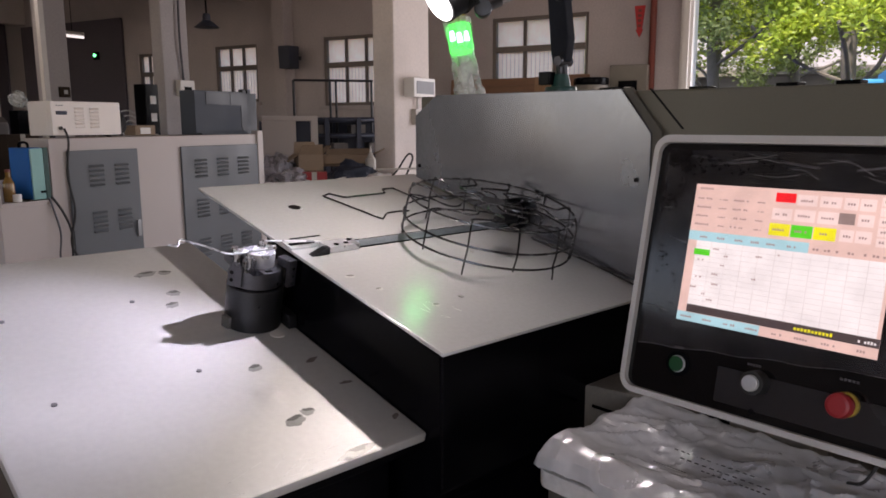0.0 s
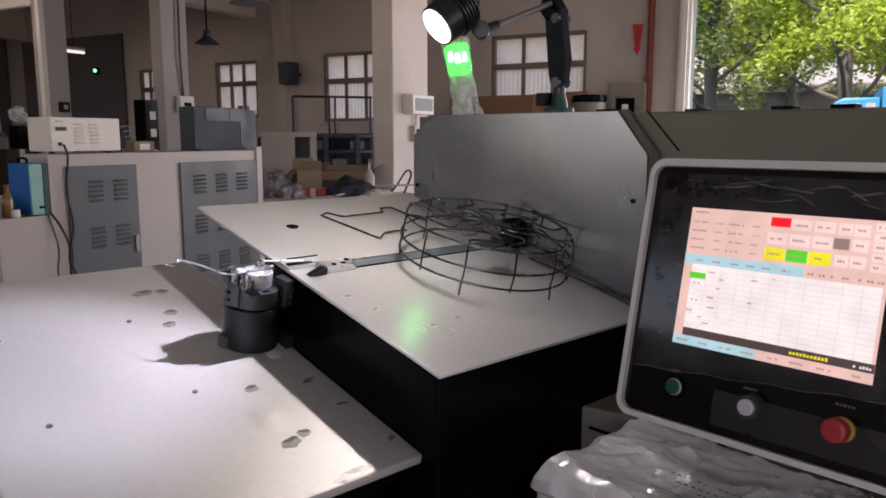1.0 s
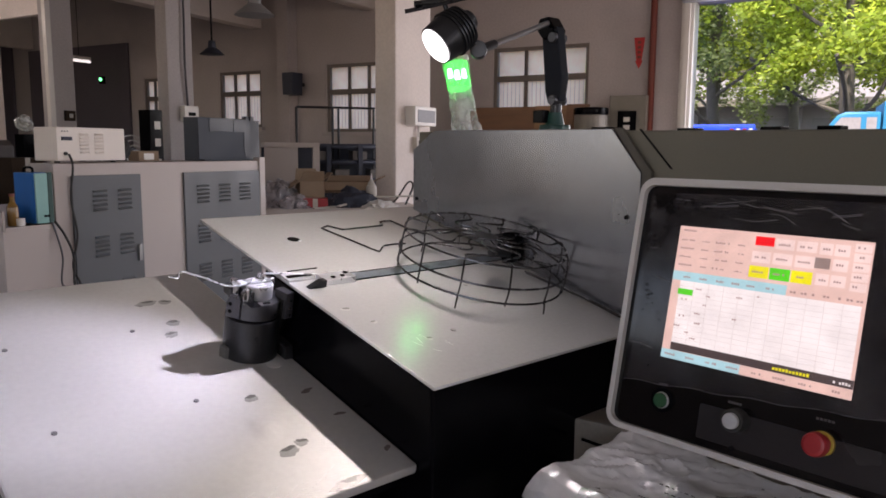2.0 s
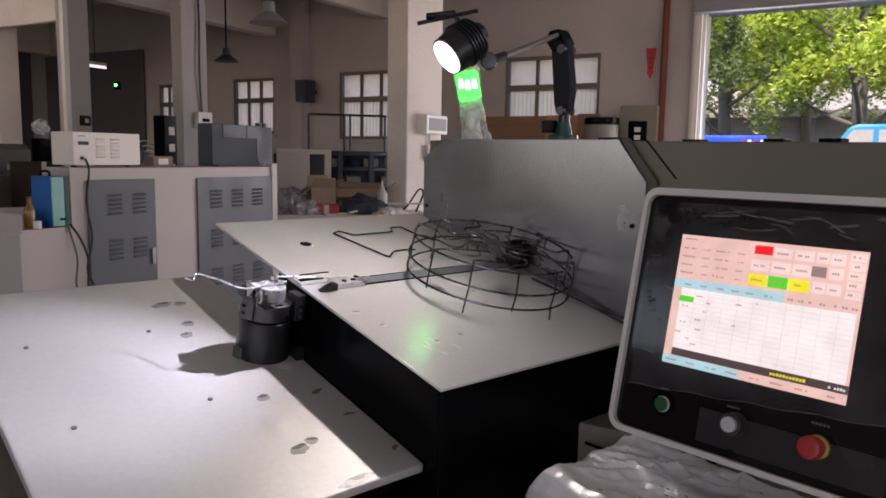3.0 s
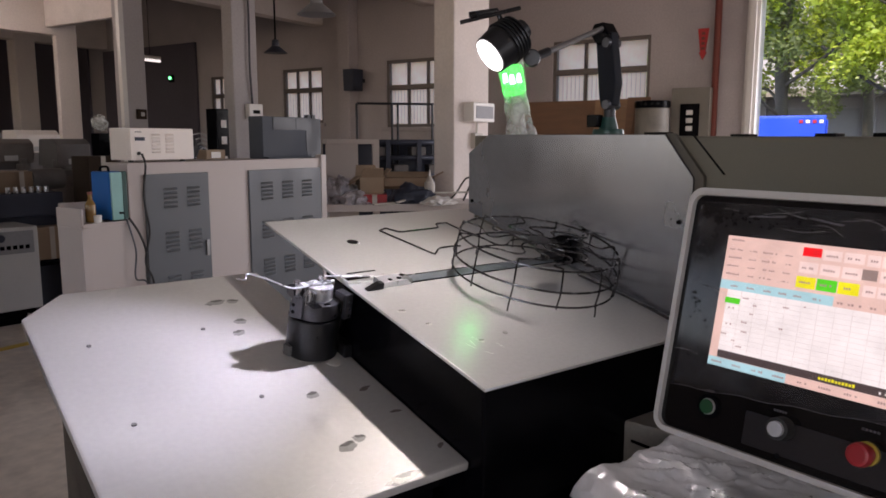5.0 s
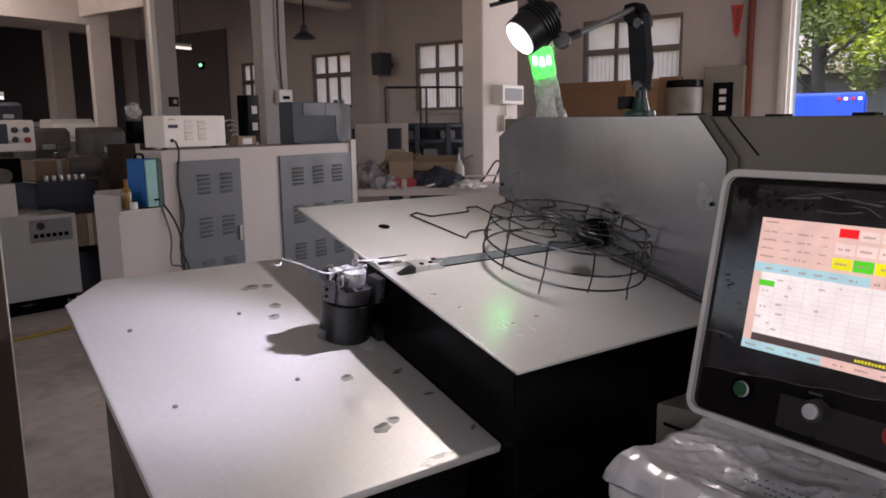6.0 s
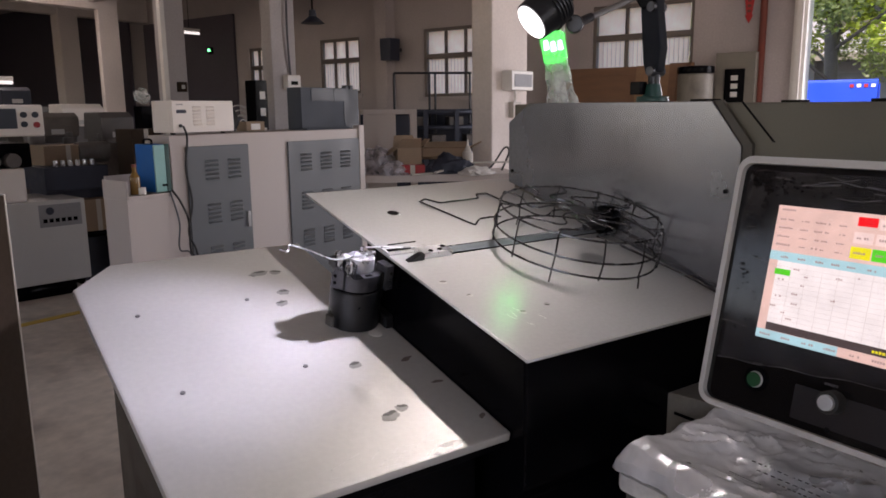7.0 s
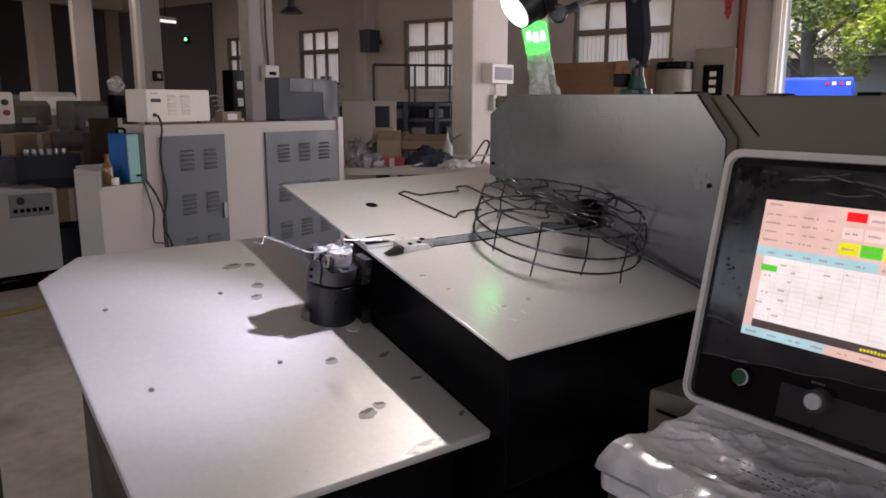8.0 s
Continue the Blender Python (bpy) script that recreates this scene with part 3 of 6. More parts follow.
for x, y, w, d, a in ((-0.035, 0.30, 0.016, 0.006, 20), (-0.022, 0.215, 0.013, 0.005, -10), (-0.012, 0.10, 0.011, 0.005, 30)):
    o = [(w * math.cos(2 * math.pi * k / 14) * rnd0.uniform(0.6, 1.1), d * math.sin(2 * math.pi * k / 14) * rnd0.uniform(0.6, 1.1)) for k in range(14)]
    part("grease_mark", prism(B(), o, -0.0005, 0.00012), M["smudge"], lower, "brown grease mark", pose(x, y, 0, 0, 0, a))
bm = B()
rings_ = []
for i in range(13):
    q = 1 - i / 12
    rings_.append([bm.verts.new((0.032 * q * math.cos(g) * (1 + 0.25 * math.sin(2 * g)), 0.042 * q * math.sin(g) * (1 + 0.2 * math.cos(3 * g)), 0.0022 * (1 - q * q) ** 2 + 0.0001)) for g in [2 * math.pi * k / 28 for k in range(28)]])
for p_, q_ in zip(rings_, rings_[1:]):
    for k in range(28):
        bm.faces.new((p_[k], p_[(k + 1) % 28], q_[(k + 1) % 28], q_[k]))
part("dent", bm, M["lower_sheet"], lower, "shallow bump beaten into the sheet", pose(-0.150, 0.232, 0, 0, 0, 12))
# wire channel across the table and its guide at the edge
part("channel", box(B(), 0.10, 0.552, 0.388, 0.418, 0.0004, 0.0016), M["channel"], table, "blue-grey cover strip of the wire channel")
for y in (0.386, 0.420):
    part("slot", box(B(), 0.06, 0.552, y - 0.0018, y + 0.0018, 0.0003, 0.0010), M["black"], table, "narrow dark slot")
guide = part("wire_guide", box(B(), 0.055, 0.125, 0.378, 0.412, 0.0, 0.012, 0.002), M["bright"], table, "bright steel guide block")
part("ramp", prism(B(), [(0.018, 0.001), (0.055, 0.001), (0.055, 0.014), (0.045, 0.014)], 0.372, 0.386, "xzy", 0.001), M["gunmetal"], table, "dark clamp wedge")
part("cover", box(B(), 0.0, 0.09, 0.412, 0.462, 0.0, 0.004, 0.001), M["sheet"], table, "loose steel cover plate")
part("gap", box(B(), 0.005, 0.055, 0.424, 0.434, 0.004, 0.0048), M["black"], table, "dark gap")
part("gap", box(B(), 0.02, 0.085, 0.452, 0.4555, 0.004, 0.0048), M["black"], table, "dark gap")
for x, y in ((0.078, 0.388), (0.100, 0.390), (0.115, 0.402)):
    part("socket_screw", cyl(B(), (x, y, 0.011), (x, y, 0.0128), 0.0048, seg=14), M["black"], table, "black socket screw")
part("feed_wire", tube(B(), [(-0.045, 0.428, 0.018), (0.0, 0.425, 0.014), (0.09, 0.408, 0.008)], 0.0016), M["bright"], table, "bright feed wire")
part("bracket", prism(B(), [(0.40, -0.02), (0.52, 0.012), (0.52, -0.10), (0.46, -0.115), (0.40, -0.07)], -0.012, 0.006, "yzx", 0.003), M["gunmetal"], machine, "black guide bracket")
# feed nozzle block on the upright plate
noz = part("feed_block", prism(B(), rounded(0.318, 0.380, 0.09, 0.158, 0.026), 0.53, 0.553, "yzx", 0.004), M["black"], machine, "black feed block")
part("nozzle", cyl(B(), (0.53, 0.35, 0.118), (0.48, 0.357, 0.114), 0.016, 0.008, seg=20), M["gunmetal"], machine, "black wire nozzle")
for y, z in ((0.300, 0.158), (0.302, 0.172), (0.055, 0.212), (0.69, 0.215)):
    part("screw_hole", cyl(B(), (0.548, y, z), (0.5525, y, z), 0.0045, seg=14), M["black"], machine, "small dark screw hole")
# hood seams and clips
part("seam", prism(B(), [(0.043, 0.383), (0.039, 0.383), (-0.032, 0.308), (-0.028, 0.308)], 0.563, 0.5665, "yzx"), M["black"], machine, "dark sheet metal seam")
part("corner_trim", prism(B(), [(0.097, 0.386), (0.078, 0.386), (0.008, 0.303), (0.008, 0.0), (0.028, 0.0), (0.028, 0.300)], 0.556, 0.5655, "yzx", 0.001), M["dark_olive"], machine, "dark olive edge trim")
for y in (-0.053, -0.209, -0.302, -0.42):
    part("hinge", box(B(), 0.568, 0.60, y - 0.018, y + 0.018, 0.37, 0.3835, 0.001), M["black"], machine, "black hinge")
part("hinge", box(B(), 0.575, 0.62, 0.125, 0.165, 0.38, 0.389, 0.001), M["black"], machine, "black hinge")

# ---- the bending head ----
H0 = head
part("upper_barrel", cyl(B(), (0, 0, 0.081), (0, 0, 0.112), 0.0465, seg=40, bevel=0.002), M["gunmetal2"], H0, "grey upper drum")
part("groove", cyl(B(), (0, 0, 0.077), (0, 0, 0.082), 0.046, seg=32), M["black"], H0, "dark groove")
brk = part("side_bracket", box(B(), 0.028, 0.046, -0.052, -0.044, 0.078, 0.128, 0.0015), M["gunmetal2"], H0, "grey steel bracket bolted to the drum", pose(0, 0, 0, 0, 0, 12))
part("bracket_foot", box(B(), 0.028, 0.046, -0.0438, -0.020, 0.1125, 0.128, 0.0015), M["gunmetal2"], H0, "bracket foot", pose(0, 0, 0, 0, 0, 12))
for z in (0.086, 0.100, 0.114):
    part("cap_screw", cyl(B(), (0.036, -0.052, z), (0.036, -0.0555, z), 0.003, seg=12), M["tool"], brk, "bright cap screw")
plate_ = part("hinge_plate", prism(B(), [(0.002, 0.084), (0.028, 0.084), (0.028, 0.112), (0.020, 0.128), (0.008, 0.128), (0.002, 0.118)], -0.0525, -0.0455, "yzx", 0.0015), M["gunmetal2"], H0, "grey steel hinge plate on the drum", pose(0, 0, 0, 0, 0, 35))
for y, z in ((0.020, 0.096), (0.020, 0.110)):
    part("plate_hole", cyl(B(), (-0.0533, y, z), (-0.0520, y, z), 0.0035, seg=12), M["black"], plate_, "dark screw hole")
part("stop_clip", prism(B(), [(-0.054, -0.012), (-0.048, -0.012), (-0.048, 0.006), (-0.058, 0.006)], 0.0, 0.022, "xyz", 0.001), M["bright_dark"], H0, "small steel stop clip")
part("drum_cut", prism(B(), rounded(-0.032, -0.012, -0.047, -0.028, 0.004), 0.1122, 0.1128), M["black"], H0, "dark pocket in the drum")
part("lock_nut", cyl(cyl(B(), (0.006, 0.0, 0.141), (0.006, 0.0, 0.147), 0.008, seg=6), (0.006, 0.0, 0.147), (0.006, 0.0, 0.156), 0.0045, seg=14), M["tool"], H0, "hexagon lock nut")
part("side_block", box(B(), -0.046, -0.024, 0.004, 0.034, 0.112, 0.130, 0.002), M["gunmetal2"], H0, "stepped side block")
part("clamp", box(B(), -0.040, -0.018, -0.030, -0.020, 0.112, 0.134, 0.002), M["tool"], H0, "small bright clamp")
part("clamp", box(B(), 0.020, 0.040, 0.004, 0.022, 0.112, 0.137, 0.002), M["tool"], H0, "small bright clamp")
part("drum_slot", prism(B(), rounded(-0.004, 0.010, -0.040, -0.033, 0.003), 0.1119, 0.1124), M["black"], H0, "dark slot in the drum")
part("tool_post", cyl(B(), (0.004, -0.002, 0.112), (0.004, -0.002, 0.138), 0.026, seg=28, bevel=0.002), M["bright"], H0, "bright round tool post")
part("tool_plate", box(B(), -0.034, 0.026, -0.008, 0.010, 0.1385, 0.1425, 0.0015), M["bright"], H0, "bright tool plate")
for x, y in ((-0.034, 0.012), (-0.03, 0.026), (0.03, 0.012), (-0.029, -0.025)):
    b = part("bolt", cyl(B(), (x, y, 0.118), (x, y, 0.139), 0.0065, seg=12, bevel=0.001), M["tool"], H0, "bright steel bolt")
part("bend_pin", cyl(B(), (-0.042, -0.006, 0.112), (-0.042, -0.006, 0.144), 0.005, seg=12), M["tool"], H0, "bright bending pin")
wpts = [(0.035, 0.002, 0.143), (0.0, 0.0, 0.143), (-0.0376, -0.0063, 0.141), (-0.0575, -0.0009, 0.141), (-0.0691, 0.0217, 0.141), (-0.0797, 0.0471, 0.141), (-0.0928, 0.0676, 0.141), (-0.1012, 0.0814, 0.141), (-0.109, 0.077, 0.141), (-0.115, 0.064, 0.141), (-0.122, 0.056, 0.141), (-0.1285, 0.063, 0.141), (-0.1315, 0.0665, 0.141)]
solid("steel_wire", tube(B(), smooth_path(wpts, 6), 0.0017), M["bright"], LT @ pose(-0.057, 0.462, 0), "bright bent steel wire held in the bending head", "wire")

# ---- wire goods on the upper table ----
PHASE = radians(2)
guard = thing("fan_guard", TT @ pose(0.380, 0.303, 0), "black wire fan guard with curved spokes lying on the table", "fan guard")


def hoop(r, h, wob=0.0):
    return [(r * math.cos(a), r * math.sin(a), h + wob * math.sin(2 * a + 1)) for a in [2 * math.pi * k / 72 for k in range(72)]]


for r, h, w in ((0.1705, 0.024, 0.002), (0.1715, 0.054, 0.001), (0.166, 0.095, 0.001)):
    part("hoop", tube(B(), hoop(r, h, w), 0.0021, 6, True), M["wire"], guard)
for k in range(12):
    a0 = 2 * math.pi * k / 12 + PHASE
    pts = []
    for r, h, da in ((0.172, 0.02, 0), (0.1725, 0.026, 0), (0.1735, 0.054, 0.01), (0.169, 0.094, 0.0), (0.161, 0.0985, 0.0), (0.135, 0.094, -0.05), (0.118, 0.094, 0.10), (0.108, 0.094, 0.36), (0.09, 0.095, 0.46), (0.065, 0.096, 0.2), (0.045, 0.097, 0.05), (0.02, 0.098, 0.1)):
        pts.append((r * math.cos(a0 + da), r * math.sin(a0 + da), h))
    part("spoke", tube(B(), smooth_path(pts, 5), 0.0019, 6), M["wire"], guard)
for k in (0, 3, 7, 9):
    a0 = 2 * math.pi * k / 12 + PHASE
    c, s = math.cos(a0), math.sin(a0)
    part("hook", tube(B(), [(0.173 * c, 0.173 * s, 0.026), (0.176 * c, 0.176 * s, 0.012), (0.177 * c, 0.177 * s, 0.0015)], 0.0018, 6), M["wire"], guard)
part("hub", cyl(B(), (0, 0, 0.0975), (0, 0, 0.100), 0.024, seg=24, bevel=0.0006), M["gunmetal2"], guard, "grey round hub plate")
wf = [(0.372, 0.533), (0.342, 0.537), (0.308, 0.534), (0.273, 0.502), (0.234, 0.672), (0.258, 0.684), (0.278, 0.652), (0.398, 0.658), (0.412, 0.686), (0.445, 0.688), (0.45, 0.625), (0.47, 0.575)]
dense = []
for (ax, ay), (bx, by) in zip(wf, wf[1:]):
    dense += [(ax + (bx - ax) * q, ay + (by - ay) * q, 0.0025) for q in (0.06, 0.5, 0.94)]
solid("wire_bracket", tube(B(), dense, 0.0021, 6), M["wire"], TT, "dark bent wire bracket lying flat on the table", "wire")
for dx, dz in ((0, 0), (0.006, 0.004)):
    q = [(0.528 - dx, 0.30, 0.003 + dz), (0.535 - dx, 0.2, 0.004 + dz), (0.545 - dx, 0.10, 0.003), (0.53 - dx, 0.03, 0.003 + dz)]
    solid("wire_rod", tube(B(), smooth_path(q, 8), 0.0022, 6), M["wire"], TT, "dark steel wire lying along the upright plate", "wire", "loose wires on the table")

# ---- the control panel ----
def flat(name, x0, x1, y0, y1, z, mat, parent, label=""):
    return part(name, box(B(), x0, x1, y0, y1, z - 0.0003, z), mat, parent, label)


screen = flat("screen", 0, 0.246, -0.1835, 0, 0.0004, M["scr_pink"], panel, "lit touch screen with a pale table")
flat("table_area", 0.0125, 0.242, -0.1605, -0.075, 0.0008, M["scr_white"], screen, "white table area")
flat("header_row", 0.0, 0.155, -0.075, -0.0625, 0.0008, M["scr_blue"], screen, "pale blue header row")
flat("status_bar", 0.0125, 0.246, -0.171, -0.1605, 0.0008, M["scr_dark"], screen, "dark status bar")
flat("foot_bar", 0.0, 0.112, -0.1835, -0.1715, 0.0008, M["scr_blue"], screen, "pale blue key row")
for x0, x1, y0, y1, mat in ((0.108, 0.132, -0.0165, -0.005, "scr_red"), (0.105, 0.130, -0.058, -0.043, "scr_yellow"), (0.1315, 0.1565, -0.058, -0.043, "scr_green"), (0.158, 0.183, -0.058, -0.043, "scr_yellow"),
                            (0.1835, 0.201, -0.037, -0.024, "scr_grey"), (0.011, 0.033, -0.094, -0.086, "scr_green")):
    flat("key", x0, x1, y0, y1, 0.0012, M[mat], screen, "coloured screen key")
for x0, x1 in ((0.134, 0.157), (0.160, 0.184)):
    flat("key", x0, x1, -0.019, -0.006, 0.0012, M["scr_key"], screen)
for x0, x1 in ((0.106, 0.130), (0.133, 0.157), (0.160, 0.183)):
    flat("key", x0, x1, -0.0385, -0.024, 0.0012, M["scr_key"], screen)
for x0, x1, y0, y1 in ((0.187, 0.202, -0.02, -0.006), (0.204, 0.221, -0.02, -0.006), (0.204, 0.221, -0.038, -0.024), (0.187, 0.202, -0.057, -0.043), (0.204, 0.221, -0.057, -0.043)):
    flat("key", x0, x1, y0, y1, 0.0012, M["scr_key"], screen)
for k in range(5):
    flat("key", 0.226, 0.244, -0.013 - 0.0115 * k, -0.003 - 0.0115 * k, 0.0012, M["scr_key"], screen)
for k in range(1, 13):
    flat("table_line", 0.0125, 0.242, -0.076 - 0.0065 * k, -0.0757 - 0.0065 * k, 0.0012, M["scr_grid"], screen)
for k in range(1, 11):
    flat("table_line", 0.0125 + 0.021 * k, 0.0128 + 0.021 * k, -0.1605, -0.075, 0.0012, M["scr_grid"], screen)
rnd = random.Random(4)


def text_bar(x, y, w, h, mat="scr_text"):
    n = max(2, int(w / (h * 0.9)))
    bm = B()
    for i in range(n):
        if rnd.random() < 0.9:
            box(bm, x + w * i / n, x + w * (i + 0.68) / n, y, y + h * rnd.uniform(0.7, 1), 0.0013, 0.0015)
    part("text_bar", bm, M[mat], screen)


for k in range(4):
    text_bar(0.006, -0.02 - 0.0115 * k, 0.02, 0.0028)
    text_bar(0.036, -0.02 - 0.0115 * k, 0.011, 0.0022)
    text_bar(0.055, -0.02 - 0.0115 * k, 0.02, 0.0028)
    text_bar(0.086, -0.02 - 0.0115 * k, 0.01, 0.0022)
text_bar(0.004, -0.007, 0.022, 0.0028)
for x in (0.016, 0.040, 0.064, 0.085, 0.105, 0.13):
    text_bar(x, -0.071, 0.011, 0.003)
for x in (0.16, 0.173, 0.186, 0.199, 0.212, 0.225, 0.236):
    text_bar(x, -0.071, 0.008, 0.003)
for x, y in ((0.037, -0.085), (0.05, -0.093), (0.018, -0.101), (0.05, -0.105), (0.04, -0.118), (0.018, -0.124), (0.042, -0.131), (0.013, -0.138), (0.03, -0.145), (0.038, -0.152), (0.094, -0.088), (0.09, -0.117), (0.115, -0.083)):
    text_bar(x, y, 0.009, 0.0025)
for x, y in ((0.138, -0.0145), (0.164, -0.0145), (0.110, -0.033), (0.137, -0.033), (0.164, -0.033), (0.109, -0.052), (0.136, -0.052), (0.162, -0.052)):
    text_bar(x, y, 0.015, 0.003)
for x, y in ((0.191, -0.0145), (0.208, -0.0145), (0.208, -0.032), (0.191, -0.052), (0.208, -0.052), (0.229, -0.009), (0.229, -0.0205), (0.229, -0.032), (0.229, -0.0435), (0.229, -0.055)):
    text_bar(x, y, 0.009, 0.003)
for x in (0.006, 0.034, 0.066, 0.095, 0.125, 0.155, 0.186, 0.218):
    text_bar(x, -0.179, 0.016, 0.003)
text_bar(0.153, -0.168, 0.045, 0.0042, "scr_yellow")
text_bar(0.224, -0.168, 0.02, 0.0035, "scr_white")
# protective film: a faint glossy sheet with crinkles
n, m_ = 60, 48
bm = B()
grid = []
for i in range(n + 1):
    row = []
    for j in range(m_ + 1):
        x = -0.05 + 0.348 * i / n
        yb = -0.226 + 0.03 * (i / n) + 0.0012 * math.sin(i * 0.45)
        y = 0.046 - (0.046 - yb) * j / m_
        z = 0.0026 + 0.0012 * noise.noise((x * 40, y * 40, 2)) + 0.0016 * max(0, noise.noise((x * 18 + 5, y * 9, 7)))
        row.append(bm.verts.new((x, y, z)))
    grid.append(row)
for i in range(n):
    for j in range(m_):
        bm.faces.new((grid[i][j], grid[i + 1][j], grid[i + 1][j + 1], grid[i][j + 1]))
film = part("protective_film", bm, M["film"], panel, "wrinkled clear protective film")
film.visible_shadow = False
for k in range(14):
    x, y, a = rnd.uniform(-0.052, -0.008), rnd.uniform(-0.2, 0.03), rnd.uniform(-30, 60)
    if k > 3:
        x, y, a = rnd.uniform(-0.03, 0.28), rnd.uniform(0.012, 0.044), rnd.uniform(-15, 15)
    ln = rnd.uniform(0.006, 0.03)
    part("crease", tube(B(), smooth_path([(-ln, 0, 0.003), (0, rnd.uniform(-0.003, 0.003), 0.0045), (ln, rnd.uniform(-0.006, 0.006), 0.003)], 4), 0.00022, 5), M["crease"], panel, "", pose(x, y, 0, 0, 0, a))
bm = B()
for k in range(330):
    if k < 150:
        x, y = -0.048 + 0.036 * rnd.random(), 0.044 - 0.085 * rnd.random() ** 1.3
    elif k < 260:
        x, y = -0.04 + 0.16 * rnd.random() ** 1.6, 0.012 + 0.030 * rnd.random()
    else:
        x, y = rnd.uniform(-0.054, -0.010), rnd.uniform(-0.21, 0.03)
    if noise.noise((x * 45, y * 45, 5)) < -0.08:
        continue
    w = rnd.uniform(0.0008, 0.0036)
    o = [(x + w * math.cos(q) * rnd.uniform(0.5, 1.3), y + w * math.sin(q) * rnd.uniform(0.4, 1.0)) for q in [2 * math.pi * i / 7 for i in range(7)]]
    prism(bm, o, 0.0052, 0.0056)
tagged(part("film_lift", bm, M["panel_black"], panel, "dark spots where the film has lifted"), kind="stuff")
for k in range(3):
    x, y, ln = 0.05 + 0.08 * k, 0.020 + 0.012 * rnd.random(), rnd.uniform(0.012, 0.03)
    part("smear", prism(B(), [(-ln, -0.001), (ln, -0.0015), (ln * 1.1, 0.001), (-ln * 0.8, 0.0012)], 0.0006, 0.0009), M["crease_dim"], panel, "", pose(x, y, 0, 0, 0, rnd.uniform(-12, 12)))
# Thin tube along the edge paints the film's glossy reflection.
part("film_edge", tube(B(), [(-0.05 + 0.348 * i / 60, -0.226 + 0.03 * (i / 60) + 0.0012 * math.sin(i * 0.45), 0.003) for i in range(61)], 0.0004, 5), M["crease_dim"], panel, "lower edge of the film with its gloss line painted on")
part("lower_face", prism(B(), rounded(0.068, 0.30, -0.277, -0.232, 0.002), -0.001, 0.0006), M["panel_grey"], panel, "dark grey key field")
gb = part("start_button", cyl(B(), (0.0135, -0.242, 0), (0.0135, -0.242, 0.006), 0.0114, 0.0110, seg=32, bevel=0.001), M["bright"], panel, "chrome ring of the start button")
part("cap", cyl(B(), (0.0135, -0.242, 0.006), (0.0135, -0.242, 0.0082), 0.0102, seg=28, bevel=0.001), M["green_cap"], gb, "dark green cap")
part("collar", cyl(B(), (0.0135, -0.242, 0), (0.0135, -0.242, 0.003), 0.0165, seg=32), M["black"], panel, "black collar")
kn = part("knob", cyl(B(), (0.121, -0.2405, 0), (0.121, -0.2405, 0.020), 0.0155, 0.0145, seg=32, bevel=0.001), M["rubber"], panel, "black rotary knob")
part("knob_cap", cyl(B(), (0.121, -0.2405, 0.018), (0.121, -0.2405, 0.0255), 0.0102, 0.0098, seg=28, bevel=0.001), M["bright"], kn, "brushed metal cap")
part("key_hole", cyl(B(), (0.1185, -0.2775, 0), (0.1185, -0.2775, 0.0016), 0.0035, seg=16), M["black"], panel)
es = part("emergency_stop", cyl(B(), (0.223, -0.2395, 0), (0.223, -0.2395, 0.006), 0.0145, seg=36, bevel=0.001), M["mustard"], panel, "yellow collar of the emergency stop")
part("stem", cyl(B(), (0.223, -0.2395, 0.005), (0.223, -0.2395, 0.018), 0.011, seg=24), M["red"], es)
part("mushroom", cyl(B(), (0.223, -0.2395, 0.017), (0.223, -0.2395, 0.032), 0.0150, 0.0135, seg=36, bevel=0.004), M["red"], es, "red mushroom head")
for x, y, w in ((0.105, -0.222, 0.018), (0.212, -0.214, 0.022), (0.005, -0.222, 0.014)):
    bm = B()
    for i in range(5):
        box(bm, x + w * i / 5, x + w * (i + 0.7) / 5, y, y + 0.003, 0.0006, 0.0010)
    part("text_bar", bm, M["crease_dim"], panel)
part("housing", prism(B(), rounded(-0.06, 0.308, -0.284, 0.050, 0.018), -0.09, -0.031, "xyz", 0.004), M["bezel"], panel, "grey rear housing")
part("cable", tube(B(), smooth_path([(0.225, -0.335, -0.04), (0.245, -0.325, -0.03), (0.262, -0.285, -0.032)], 6), 0.002, 8), M["rubber"], panel, "black cable")
stand = thing("panel_stand", MT, "beige steel arm and post carrying the control panel", "stand")
part("post", box(B(), 0.405, 0.47, -0.355, -0.225, -1.05, 0.0, 0.006), M["dirty_beige"], stand)
part("arm", box(B(), 0.29, 0.565, -0.34, -0.24, 0.0, 0.06, 0.005), M["dirty_beige"], stand)
junction = thing("junction_box", MT, "beige metal junction box with a dark slot under the panel", "junction box")
part("box_body", prism(B(), [(0.035, -0.225), (0.035, -0.155), (0.01, -0.135), (-0.115, -0.125), (-0.115, -0.225)], 0.35, 0.45, "yzx", 0.006), M["dirty_beige"], junction)
part("slot", box(B(), 0.347, 0.3505, -0.09, -0.005, -0.172, -0.167), M["black"], junction, "dark slot")
part("bracket", box(B(), 0.42, 0.567, -0.09, 0.01, -0.22, -0.16, 0.003), M["dirty_beige"], junction)
